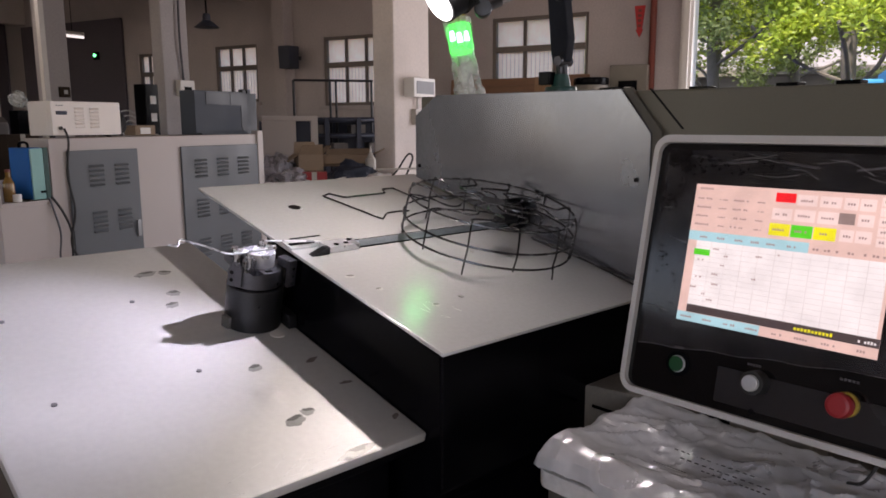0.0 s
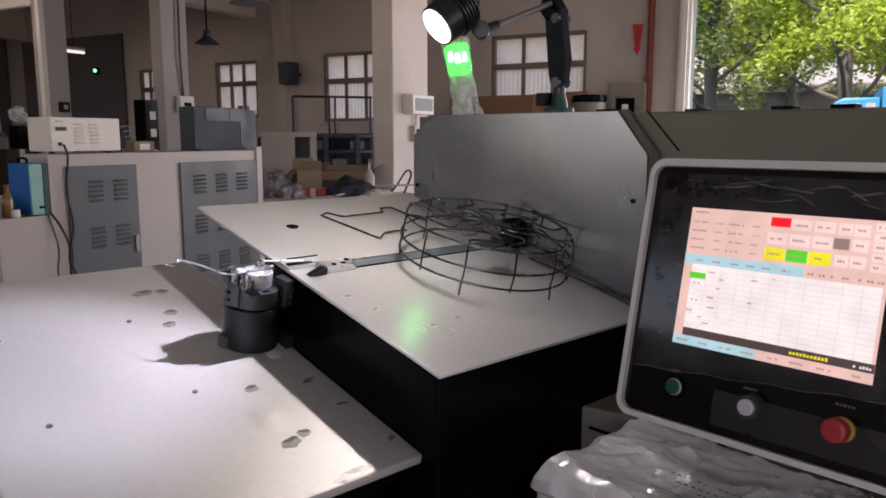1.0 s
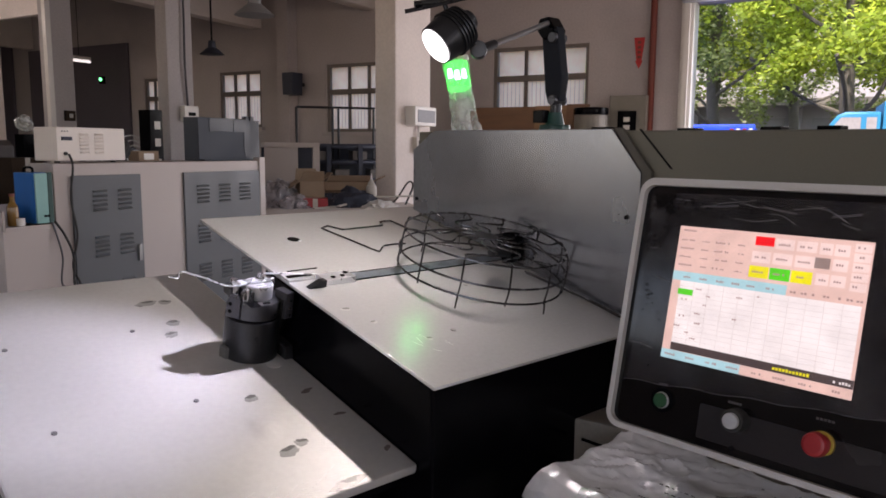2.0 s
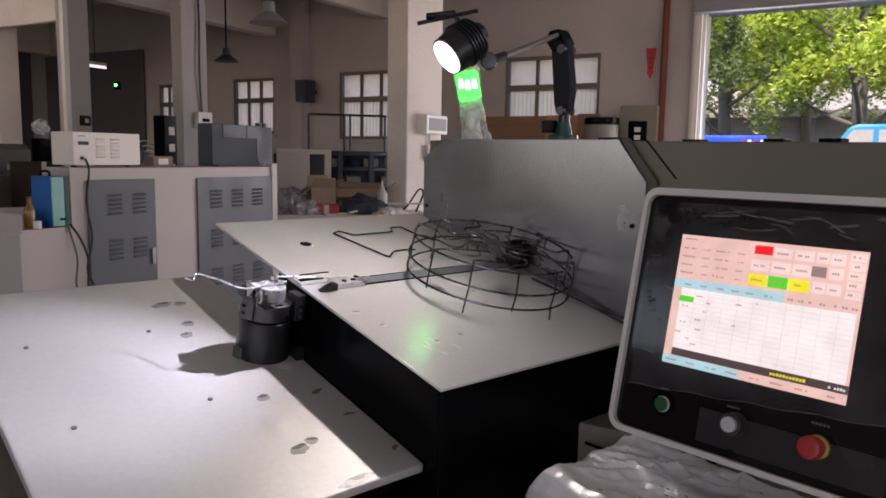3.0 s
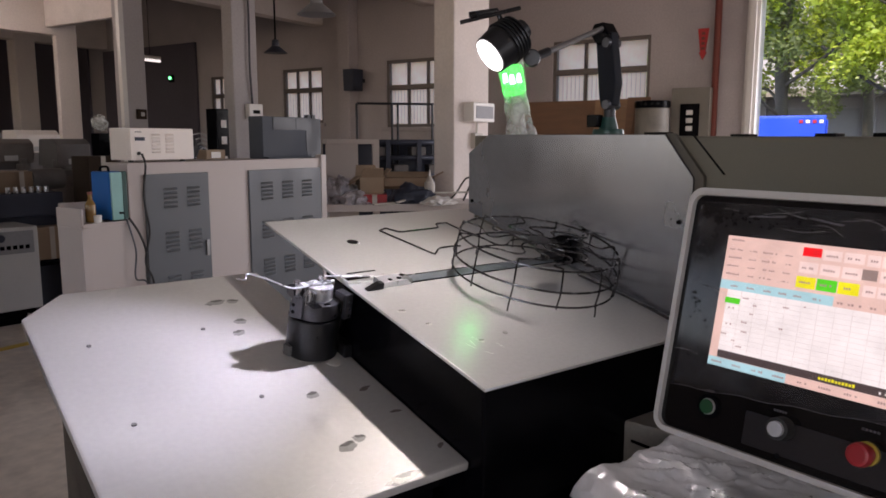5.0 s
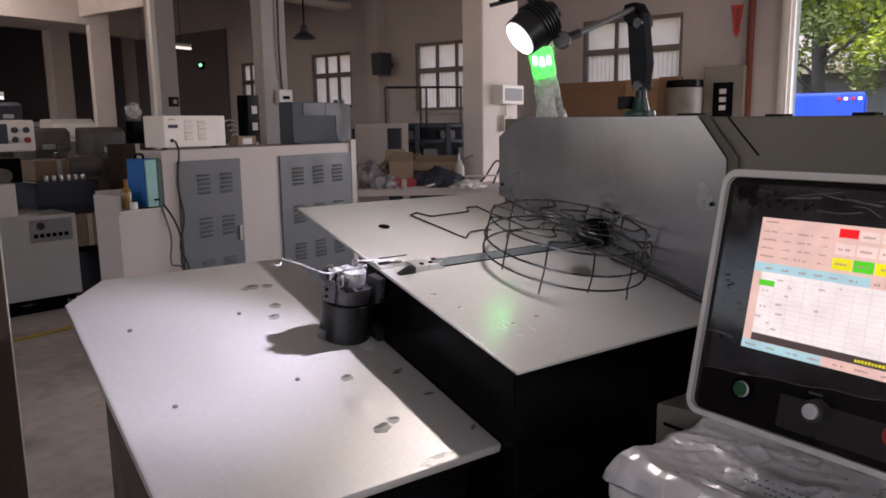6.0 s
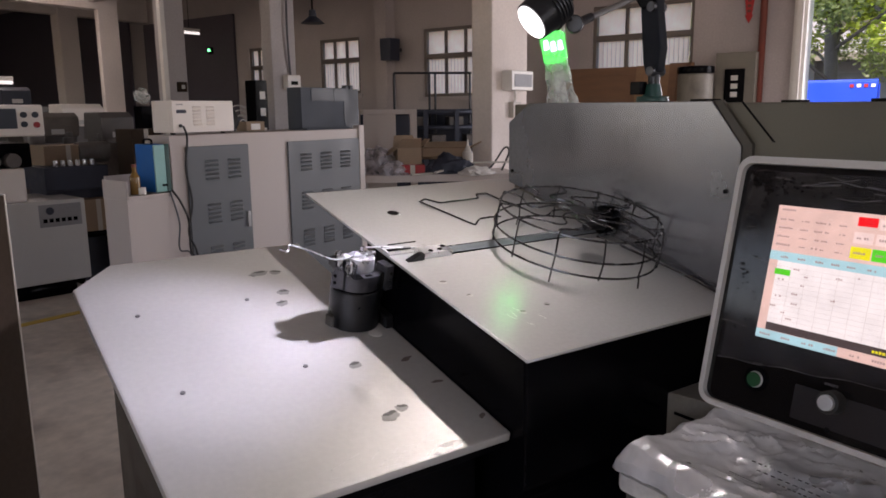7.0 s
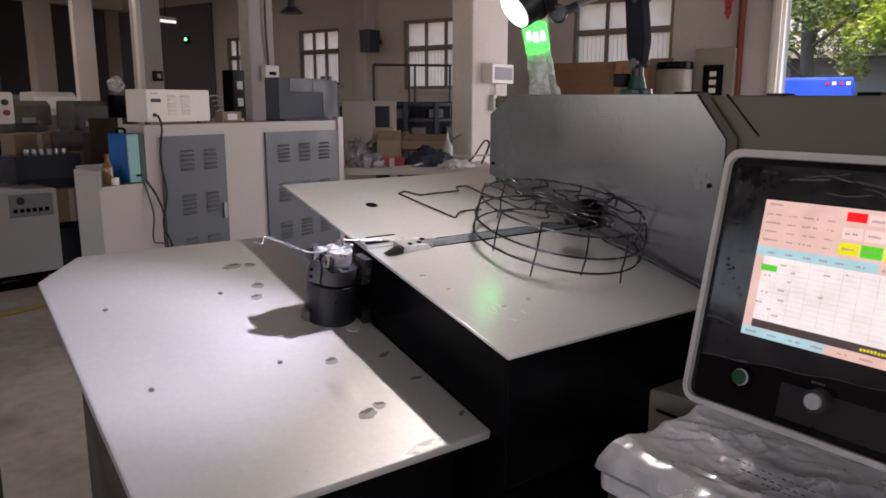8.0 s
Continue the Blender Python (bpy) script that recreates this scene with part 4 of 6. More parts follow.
# tray wrapped in grey plastic film
bm = B()
nx, ny = 64, 140
rows_ = []
for i in range(nx + 1):
    r_ = []
    for j in range(ny + 1):
        u, v = i / nx, j / ny
        x, y = 0.098 + 0.300 * u, -0.085 - 0.67 * v
        edge = min(u, 1 - u, v * 2.4, (1 - v) * 2.4)
        z = -0.172 + 0.030 * min(1, edge / 0.10) ** 0.5 + 0.016 * math.exp(-(v / 0.14) ** 2) * min(1, edge / 0.06)
        z += 0.003 * math.exp(-((u - 0.10) / 0.07) ** 2) - 0.010 * math.exp(-((u - 0.34) / 0.12) ** 2) * min(1, v * 5)
        wx, wy = x + 0.025 * noise.noise((x * 9, y * 9, 3)), y + 0.025 * noise.noise((x * 9, y * 9, 9))
        c = noise.noise((x * 7 + 3, y * 5, 0.5)) * 0.006
        for fx, fy, sk, ht in ((8, 5, 5, 0.0045), (13, 10, -9, 0.0035), (22, 15, 13, 0.0024), (38, 30, -16, 0.0014)):
            c += ht * math.exp(-(noise.noise((wx * fx + wy * sk, wy * fy, fx)) / 0.10) ** 2)
        r_.append(bm.verts.new((x - 0.004 * math.sin(v * 40) * (u < 0.03), y, z + c + 0.0012 * noise.noise((wx * 60, wy * 60, 2)))))
    rows_.append(r_)
for i in range(nx):
    for j in range(ny):
        bm.faces.new((rows_[i][j], rows_[i + 1][j], rows_[i + 1][j + 1], rows_[i][j + 1]))
tray = thing("keyboard_tray", MT, "keyboard tray wrapped in crumpled silver-grey plastic film", "tray")
wrapping = part("film_wrap", bm, M["wrap"], tray, "crumpled grey plastic wrap")
wrapping.data.set_sharp_from_angle(angle=radians(18))
part("tray_body", prism(B(), rounded(0.100, 0.396, -0.753, -0.087, 0.02), -0.20, -0.172, "xyz", 0.006), M["wrap_edge"], tray, "pale wrapped tray edge")
part("tray_foot", box(B(), 0.115, 0.385, -0.74, -0.10, -0.24, -0.2), M["dirty_beige"], tray, "beige tray base")
part("tray_bracket", box(B(), 0.34, 0.60, -0.5, -0.3, -0.26, -0.22), M["dirty_beige"], tray)
for k, (x, y, w) in enumerate(((0.235, -0.23, 0.12), (0.215, -0.25, 0.13), (0.20, -0.29, 0.09), (0.18, -0.23, 0.05))):
    bm = B()
    for i in range(12):
        bx_, by_ = x, y - w * i / 12
        box(bm, bx_ - 0.0012, bx_ + 0.0012, by_ - w / 22, by_, -0.139, -0.1385)
    part("print_bar", bm, M["ink"], tray)

# ---- work lamp ----
wl = thing("work_lamp", MT, "black jointed work lamp with a bright white reflector", "lamp")
o = Vector((0, 0, -1.05))
face = LAMP + o
back = (LAMP - AIM).normalized()
hd = part("lamp_head", cyl(cyl(cyl(B(), face - back * 0.004, face + back * 0.03, 0.0385, 0.0415, seg=36), face + back * 0.03, face + back * 0.075, 0.0415, 0.034, seg=36, bevel=0.004), face + back * 0.075, face + back * 0.09, 0.02, seg=20), M["gunmetal"], wl, "black finned lamp head")
for k in range(5):
    part("fin", cyl(B(), face + back * (0.034 + 0.008 * k), face + back * (0.037 + 0.008 * k), 0.0455 - 0.0012 * k, seg=36), M["gunmetal"], hd)
part("lens", cyl(B(), face - back * 0.006, face - back * 0.0045, 0.0345, seg=36), M["led"], hd, "glowing white lens")
up = Vector((-0.25, 0.35, 0.9)).normalized()
part("handle", tube(B(), [face + back * 0.05 + up * 0.035, face + back * 0.05 + up * 0.062, face + back * 0.02 + up * 0.072 + Vector((-0.02, 0.02, 0))], 0.006, 10), M["gunmetal"], hd, "black grip")
part("handle_bar", tube(B(), [face + back * 0.05 + up * 0.06 + Vector((0.03, -0.035, 0.006)), face + back * 0.03 + up * 0.064 + Vector((-0.04, 0.04, -0.012))], 0.0042, 8), M["gunmetal"], hd)
J = Vector((0.367, 0.287, 0.535))
part("joint", cyl(B(), J + Vector((-0.012, -0.012, 0)), J + Vector((0.012, 0.012, 0)), 0.017, seg=24, bevel=0.002), M["gunmetal"], wl, "black swivel joint")
part("knuckle", tube(B(), [face + back * 0.06, J], 0.011, 10), M["gunmetal"], wl)
E1 = Vector((0.625, 0.322, 0.622))
part("upper_arm", tube(B(), [J + (E1 - J) * 0.02, J + (E1 - J) * 0.2], 0.0095, 12), M["gunmetal"], wl, "black arm socket")
part("arm_tube", tube(B(), [J + (E1 - J) * 0.18, E1], 0.0062, 12), M["bright_dark"], wl, "grey metal arm tube")
part("elbow", prism(B(), [(0.355, 0.610), (0.345, 0.632), (0.32, 0.634), (0.30, 0.605), (0.305, 0.585), (0.335, 0.585)], 0.615, 0.655, "yzx", 0.004), M["black"], wl, "black elbow")
part("lower_arm", prism(B(), [(0.344, 0.605), (0.300, 0.612), (0.283, 0.50), (0.290, 0.45), (0.322, 0.445), (0.330, 0.47)], 0.622, 0.648, "yzx", 0.004), M["arm_black"], wl, "black flat arm")
for y, z in ((0.308, 0.588), (0.304, 0.452)):
    part("pivot", cyl(B(), (0.614, y, z), (0.656, y, z), 0.011, seg=20, bevel=0.001), M["gunmetal2"], wl, "round pivot bolt")
part("swivel", cyl(B(), (0.635, 0.308, 0.398), (0.635, 0.308, 0.455), 0.013, seg=20), M["gunmetal"], wl)
part("foot", cyl(cyl(B(), (0.635, 0.31, 0.386), (0.635, 0.31, 0.398), 0.036, 0.034, seg=32, bevel=0.002), (0.635, 0.31, 0.398), (0.635, 0.31, 0.425), 0.022, 0.016, seg=28), M["dark_green"], wl, "dark green magnetic foot")
part("terminal", box(B(), 0.600, 0.622, 0.315, 0.345, 0.402, 0.43, 0.002), M["black"], wl, "small black switch box")

# ---- signal tower ----
tw = thing("signal_tower", MT @ pose(0.64, 0.598, 0.385), "green glowing signal light wrapped in a crumpled plastic bag", "signal light")
tilt = Vector((-0.005, 0.045, 0.19)).normalized()
part("pole", tube(B(), [(0, 0, 0), tilt * 0.10], 0.014, 16), M["bezel"], tw, "grey pole")
part("green_light", cyl(B(), tilt * 0.112, tilt * 0.180, 0.030, seg=28, bevel=0.003), M["green_glow"], tw, "glowing green lens")
for dx, dy, h in ((-0.030, -0.006, 0.150), (-0.022, -0.022, 0.146), (-0.006, -0.030, 0.150)):
    part("glow_core", cyl(B(), tilt * (h - 0.012) + Vector((dx, dy, 0)), tilt * (h + 0.012) + Vector((dx, dy, 0)), 0.0075, 0.0055, seg=16, bevel=0.002), M["green_core"], tw, "bright lamp core")
part("amber_light", cyl(B(), tilt * 0.18, tilt * 0.2, 0.026, seg=28, bevel=0.003), M["amber"], tw, "unlit amber lens")
bm = B()
prev = None
for i in range(22):
    h = 0.20 * i / 21
    rr = 0.036 - 0.006 * math.sin(i / 21 * math.pi) + (0.004 if i < 3 else 0)
    ringv = []
    for k in range(40):
        a = 2 * math.pi * k / 40
        q = rr * (1 + 0.16 * noise.noise((math.cos(a) * 3, math.sin(a) * 3, h * 22)) + 0.06 * noise.noise((math.cos(a) * 9, math.sin(a) * 9, h * 60)))
        ringv.append(bm.verts.new(Vector((q * math.cos(a), q * math.sin(a), 0)) + tilt * h))
    if prev:
        for k in range(40):
            bm.faces.new((prev[k], prev[(k + 1) % 40], ringv[(k + 1) % 40], ringv[k]))
    prev = ringv
part("plastic_bag", bm, M["bag"], tw, "crumpled clear plastic bag").visible_shadow = False

# ---- windows, gateway and things on the hall's walls ----
def window(y0, y1, z0, z1, cols, split):
    w = thing("window_1", MB @ pose(9.0, 0, 0), "brown-framed window with frosted panes and pale inner bars", "window", "windows of the hall", "structure")
    f = 0.05
    for a, b, c, d in ((y0, y0 + f, z0, z1), (y1 - f, y1, z0, z1), (y0 + f, y1 - f, z0, z0 + f), (y0 + f, y1 - f, z1 - f, z1), (y0 + f, y1 - f, split - 0.04, split + 0.04)):
        part("window_frame", box(B(), 0.03, 0.11, a, b, c, d, 0.004), M["frame_brown"], w)
    step = (y1 - y0 - 2 * f) / cols
    for k in range(1, cols):
        y = y0 + f + step * k
        part("mullion", box(B(), 0.035, 0.10, y - 0.02, y + 0.02, z0 + f, split - 0.04), M["frame_brown"], w)
        part("mullion", box(B(), 0.035, 0.10, y - 0.02, y + 0.02, split + 0.04, z1 - f), M["frame_brown"], w)
    for k in range(cols):
        for a, b in ((z0 + f, split - 0.04), (split + 0.04, z1 - f)):
            part("pane", box(B(), 0.072, 0.078, y0 + f + step * k + 0.02, y0 + f + step * (k + 1) - 0.02, a, b), M["glass"], w)
    n = int((y1 - y0) / 0.065)
    for k in range(n):
        y = y0 + f + (y1 - y0 - 2 * f) * (k + 0.5) / n
        part("bar", cyl(B(), (0.058, y, z0 + f), (0.058, y, split - 0.04), 0.005, seg=8), M["white_plastic"], w)
    part("window_sill", box(B(), -0.06, 0.03, y0 - 0.06, y1 + 0.06, z0 - 0.06, z0, 0.006), M["stained_grey_plaster"], w)


for (y0, y1, z0, z1), cols, split in zip(WINDOWS, (3, 3, 3, 2), (2.393, 2.30, 2.33, 2.3)):
    window(y0, y1, z0, z1, cols, split)

gw = thing("door_1", MB, "white-painted steel frame of an open gateway", "gateway", kind="structure")
part("jamb", box(B(), 8.93, 9.27, 1.25, 1.40, 0, 3.36, 0.006), M["white_plastic"], gw, "white gate jamb")
part("jamb_channel", box(B(), 8.88, 8.93, 1.29, 1.36, 0, 3.30, 0.004), M["white_plastic"], gw, "white shutter rail")
part("lintel", box(B(), 8.93, 9.27, -4.6, 1.25, 3.235, 3.36, 0.006), M["dirty_beige"], gw, "pale gate lintel")
part("shutter_box", box(B(), 8.78, 8.925, -4.6, 1.39, 3.21, 3.42, 0.02), M["shutter"], gw, "grey roller shutter box")
solid("water_pipe", tube(B(), [(8.94, 1.745, 0), (8.94, 1.745, CEIL)], 0.042, 14), M["rust_red"], MB, "rust-red painted pipe running up the wall", "pipe")
sg = thing("arrow_sign", MB @ pose(8.985, 1.928, 2.45), "red arrow sign pointing down on the wall", "sign")
part("board", prism(B(), [(-0.07, 0.395), (0.07, 0.395), (0.032, 0.1), (0.05, 0.1), (0, 0.0), (-0.05, 0.1), (-0.032, 0.1)], 0, 0.012, "yzx", 0.002), M["red_sign"], sg)
for k in range(4):
    part("text_bar", box(B(), -0.003, 0.0, -0.022, 0.022, 0.13 + 0.062 * k, 0.165 + 0.062 * k), M["rust_red"], sg)
eb = thing("electric_box", MB @ pose(8.9, 2.0, 1.2), "beige wall box with a black label plate", "electric box")
part("box_body", box(B(), -0.12, 0.1, -0.24, 0.24, 0, 0.90, 0.01), M["dirty_beige"], eb)
part("label_plate", box(B(), -0.135, -0.12, -0.12, 0.12, 0.25, 0.70, 0.003), M["black"], eb, "black label plate")
for k in range(3):
    part("text_bar", box(B(), -0.139, -0.135, -0.04, 0.04, 0.36 + 0.1 * k, 0.42 + 0.1 * k), M["white_plastic"], eb)
sp = thing("wall_speaker", MB @ pose(8.75, 7.45, 2.2), "black loudspeaker on a wall bracket", "loudspeaker")
part("speaker_case", prism(B(), [(-0.10, 0.05), (0.10, 0.05), (0.115, 0.40), (-0.115, 0.40)], -0.15, 0.1, "yzx", 0.01), M["navy"], sp)
part("bracket", box(B(), 0.1, 0.25, -0.03, 0.03, 0.2, 0.26), M["gunmetal"], sp)

# boards leaning under the near window, a bin and a frame
for x, y0, y1, z, mat, lean in ((8.62, 2.95, 4.55, 1.99, "wood", -6), (8.50, 2.62, 3.25, 2.0, "wood_light", -8), (8.45, 2.5, 2.8, 2.02, "wood", -9)):
    bd = thing("door_panel", MB @ pose(x, (y0 + y1) / 2, 0, 0, -lean, 0), "brown wooden door panel leaning on the wall", "wooden panel", "stacked door panels")
    w = (y1 - y0) / 2
    part("panel", box(B(), -0.02, 0.02, -w, w, 0, z), M[mat], bd)
    for a, b, c, d in ((-w, -w + 0.1, 0, z), (w - 0.1, w, 0, z), (-w + 0.1, w - 0.1, z - 0.1, z), (-w + 0.1, w - 0.1, 1.0, 1.1)):
        part("rail", box(B(), -0.035, -0.02, a, b, c, d, 0.004), M[mat], bd)
cd = thing("storage_drum", MB @ pose(8.45, 2.38, 0), "grey drum with a black lid by the wall", "drum")
part("drum_body", cyl(B(), (0, 0, 0), (0, 0, 1.84), 0.21, seg=28, bevel=0.02), M["dirty_beige"], cd)
part("lid", cyl(B(), (0, 0, 1.84), (0, 0, 1.93), 0.222, seg=28, bevel=0.02), M["black"], cd, "black lid")

# switches on the near column
th = thing("thermostat", MB @ pose(4.80, 2.93, 1.60), "cream meter box with a grey window on the column", "meter box")
part("case", box(B(), 0, 0.38, -0.09, 0.02, 0, 0.17, 0.01), M["white_plastic"], th)
part("display", box(B(), 0.04, 0.35, -0.095, -0.088, 0.03, 0.14, 0.003), M["shutter"], th, "grey window")
so = thing("wall_socket", MB @ pose(4.93, 2.93, 1.36), "old grey socket plate on the column", "socket")
part("plate", box(B(), 0, 0.14, -0.03, 0.02, 0, 0.14, 0.006), M["beige"], so)
part("socket", box(B(), 0.03, 0.11, -0.04, -0.03, 0.03, 0.11, 0.004), M["black"], so, "dark socket")
part("conduit", tube(B(), [(0.07, -0.005, 0.14), (0.07, -0.005, 0.26)], 0.012, 8), M["white_plastic"], so)
jb = thing("switch_box", MB @ pose(5.04, 5.98, 1.68), "white switch box on a column", "switch box")
part("case", box(B(), 0, 0.2, -0.06, 0.02, 0, 0.17, 0.008), M["white_plastic"], jb)
part("switch", box(B(), 0.05, 0.15, -0.068, -0.058, 0.06, 0.1, 0.003), M["black"], jb)
part("conduit", tube(B(), smooth_path([(0.1, 0.0, 0.17), (0.06, -0.02, 0.6), (0.07, -0.015, 1.3), (0.0, -0.02, 2.1)], 6), 0.012, 8), M["gunmetal2"], jb, "grey cable up the column")
s2 = thing("switch_box", MB @ pose(5.25, 8.27, 1.72), "brown switch plate on a column", "switch box")
part("case", box(B(), 0, 0.13, -0.02, 0.03, 0, 0.13, 0.006), M["board"], s2)
part("switch", box(B(), 0.04, 0.09, -0.03, -0.02, 0.04, 0.09, 0.003), M["bezel"], s2)
# White strip added for the light on the column's side face.
solid("lit_face_strip", box(B(), 5.02, 5.09, 8.22, 8.29, 0, CEIL, 0.006), M["white_plastic"], MB, "white strip painting the column's lit side face", "post")


def pendant(m, r, mat="shutter"):
    z = m.translation.z
    p = thing("pendant_lamp", m, "unlit grey metal pendant lamp hanging from the ceiling", "lamp", "pendant lamps")
    part("shade", cyl(cyl(B(), (0, 0, 0), (0, 0, r * 0.55), r, r * 0.35, seg=28), (0, 0, r * 0.55), (0, 0, r * 1.1), r * 0.33, r * 0.28, seg=20, bevel=0.01), M[mat], p)
    part("cord", tube(B(), [(0, 0, r * 1.1), (0, 0, CEIL - z)], 0.012, 6), M["black"], p)


pendant(MB @ pose(5.55, 6.0, 2.46), 0.14, "navy")

# ---- white cabinet with louvred doors ----
cab = thing("control_cabinet", CB, "off-white steel cabinet with two grey louvred doors", "cabinet")
part("body", box(B(), -0.17, 1.50, 0.004, 0.22, 0.06, 1.30, 0.006), M["white_paint"], cab)
part("rear_body", box(B(), 0.26, 1.50, 0.221, 0.44, 0.06, 1.30, 0.006), M["white_paint"], cab)
part("plinth", box(B(), -0.15, 1.48, 0.02, 0.21, 0, 0.06), M["black"], cab, "black plinth")
part("edge_post", box(B(), 1.458, 1.515, -0.012, 0.05, 0.06, 1.325, 0.004), M["white_paint"], cab)
for x0, x1, cols in ((-0.073, 0.392, (0.10, 0.27)), (0.735, 1.452, (0.90, 1.10, 1.30))):
    dr = part("cabinet_door", box(B(), x0, x1, -0.012, 0.003, 0.12, 1.23, 0.003), M["grey_paint"], cab, "grey louvred door")
    for cx in cols:
        for row in range(3):
            for k in range(5):
                z = 1.135 - 0.268 * row - 0.027 * k
                part("louvre", prism(B(), [(-0.012, 0.0), (-0.024, -0.005), (-0.026, -0.002), (-0.012, 0.011)], cx - 0.045 - (0.01 if len(cols) > 2 else 0), cx + 0.045, "yzx"), M["louvre"], dr, "", pose(0, 0, z))
    if x0 < 0:
        part("handle", box(B(), x1 - 0.045, x1 - 0.02, -0.025, -0.012, 0.70, 0.80, 0.004), M["bright_dark"], dr, "small door latch")
rg = thing("voltage_regulator", CB @ pose(-0.145, -0.005, 1.302), "cream steel voltage regulator box with louvres", "power box")
part("case", box(B(), 0, 0.44, 0, 0.20, 0.012, 0.198, 0.006), M["cream"], rg)
for x in (0.14, 0.235):
    for k in range(6):
        part("louvre", prism(B(), [(0.0, 0.0), (-0.010, -0.003), (-0.011, -0.001), (0.0, 0.009)], x, x + 0.055, "yzx"), M["cream"], rg, "", pose(0, 0, 0.055 + 0.0205 * k))
for k in range(5):
    part("side_louvre", box(B(), -0.004, 0.0, 0.04, 0.16, 0.05 + 0.022 * k, 0.056 + 0.022 * k), M["cream"], rg)
part("breaker", box(B(), 0.028, 0.09, -0.008, 0.0, 0.125, 0.145, 0.002), M["navy"], rg, "blue breaker switches")
for k in range(3):
    part("pilot", cyl(B(), (0.035 + 0.016 * k, 0.0, 0.175), (0.035 + 0.016 * k, -0.003, 0.175), 0.0035, seg=10), M["gunmetal"], rg)
for x in (0.03, 0.39):
    part("foot", cyl(B(), (x, 0.05, 0), (x, 0.05, 0.012), 0.015, seg=12), M["rubber"], rg)
part("grommet", cyl(B(), (0.047, 0, 0.052), (0.047, -0.01, 0.052), 0.01, seg=12), M["rubber"], rg)
solid("power_cable", tube(B(), smooth_path([(-0.081, -0.013, 1.352), (-0.078, -0.035, 1.28), (-0.09, -0.02, 1.10), (-0.07, -0.03, 0.90), (-0.115, -0.04, 0.72), (-0.07, -0.05, 0.55), (-0.09, -0.06, 0.012)], 8), 0.006, 8), M["rubber"], CB, "black power cable hanging down the cabinet", "cable", "hanging cables")
solid("power_cable", tube(B(), smooth_path([(-0.205, -0.035, 0.99), (-0.16, -0.055, 0.90), (-0.115, -0.05, 0.78), (-0.125, -0.06, 0.62), (-0.08, -0.07, 0.5), (-0.1, -0.08, 0.012)], 8), 0.0065, 8), M["rubber"], CB, "black power cable hanging down the cabinet", "cable", "hanging cables")
solid("power_cable", tube(B(), smooth_path([(-0.22, -0.035, 0.985), (-0.19, -0.06, 0.8), (-0.20, -0.06, 0.64), (-0.12, -0.07, 0.56), (-0.11, -0.09, 0.012)], 8), 0.005, 8), M["gunmetal2"], CB, "thin grey cable hanging down the cabinet", "cable", "hanging cables")
# low white unit beside it, with a raised rim
lo = thing("low_cabinet", CB, "low off-white steel cabinet with a tray top", "cabinet")
part("body", box(B(), -0.49, -0.178, -0.03, 0.205, 0.04, 0.955, 0.005), M["white_paint"], lo)
for a, b, c, d in ((-0.49, -0.477, -0.03, 0.205), (-0.477, -0.178, 0.192, 0.205)):
    part("rim", box(B(), a, b, c, d, 0.955, 1.08 if c > 0 else 1.06), M["white_paint"], lo)
part("rim", box(B(), -0.477, -0.178, -0.03, -0.018, 0.955, 0.975), M["white_paint"], lo)
part("base", box(B(), -0.47, -0.19, 0.0, 0.19, 0, 0.04), M["black"], lo)
bl = thing("wire_feeder_box", CB @ pose(-0.275, 0.02, 0.977, 0, 0, 0), "blue steel box with a pale teal front panel", "power box")
part("case", box(B(), -0.004, 0.096, 0.0, 0.17, 0, 0.275, 0.006), M["cyan_box"], bl)
part("front", box(B(), 0.0, 0.07, -0.012, 0.0, 0.0, 0.272, 0.004), M["teal_front"], bl, "pale teal front panel")
part("front_edge", box(B(), 0.07, 0.098, -0.014, 0.012, 0.0, 0.276, 0.004), M["dark_green"], bl, "dark green edge")
part("handle", tube(B(), smooth_path([(0.03, 0.05, 0.275), (0.03, 0.06, 0.30), (0.03, 0.12, 0.30), (0.03, 0.13, 0.275)], 5), 0.007, 8), M["black"], bl, "black handle")
for x in (0.045, 0.062):
    part("terminal", cyl(B(), (x, -0.012, 0.04), (x, -0.02, 0.04), 0.007, seg=10), M["black"], bl)
bt = thing("glass_bottle", CB @ pose(-0.395, 0.03, 0.976), "amber glass bottle with liquid", "bottle")
part("bottle_body", cyl(cyl(cyl(B(), (0, 0, 0), (0, 0, 0.10), 0.028, seg=20, bevel=0.004), (0, 0, 0.10), (0, 0, 0.13), 0.028, 0.012, seg=20), (0, 0, 0.13), (0, 0, 0.155), 0.012, seg=14), M["bottle"], bt)
part("cap", cyl(B(), (0, 0, 0.155), (0, 0, 0.17), 0.014, seg=14), M["rust_red"], bt)
tp = thing("paper_cup", CB @ pose(-0.375, 0.0, 0.976), "small white paper roll beside the bottle", "paper roll")
part("roll", cyl(B(), (0, 0, 0), (0, 0, 0.04), 0.022, seg=18), M["white_plastic"], tp)

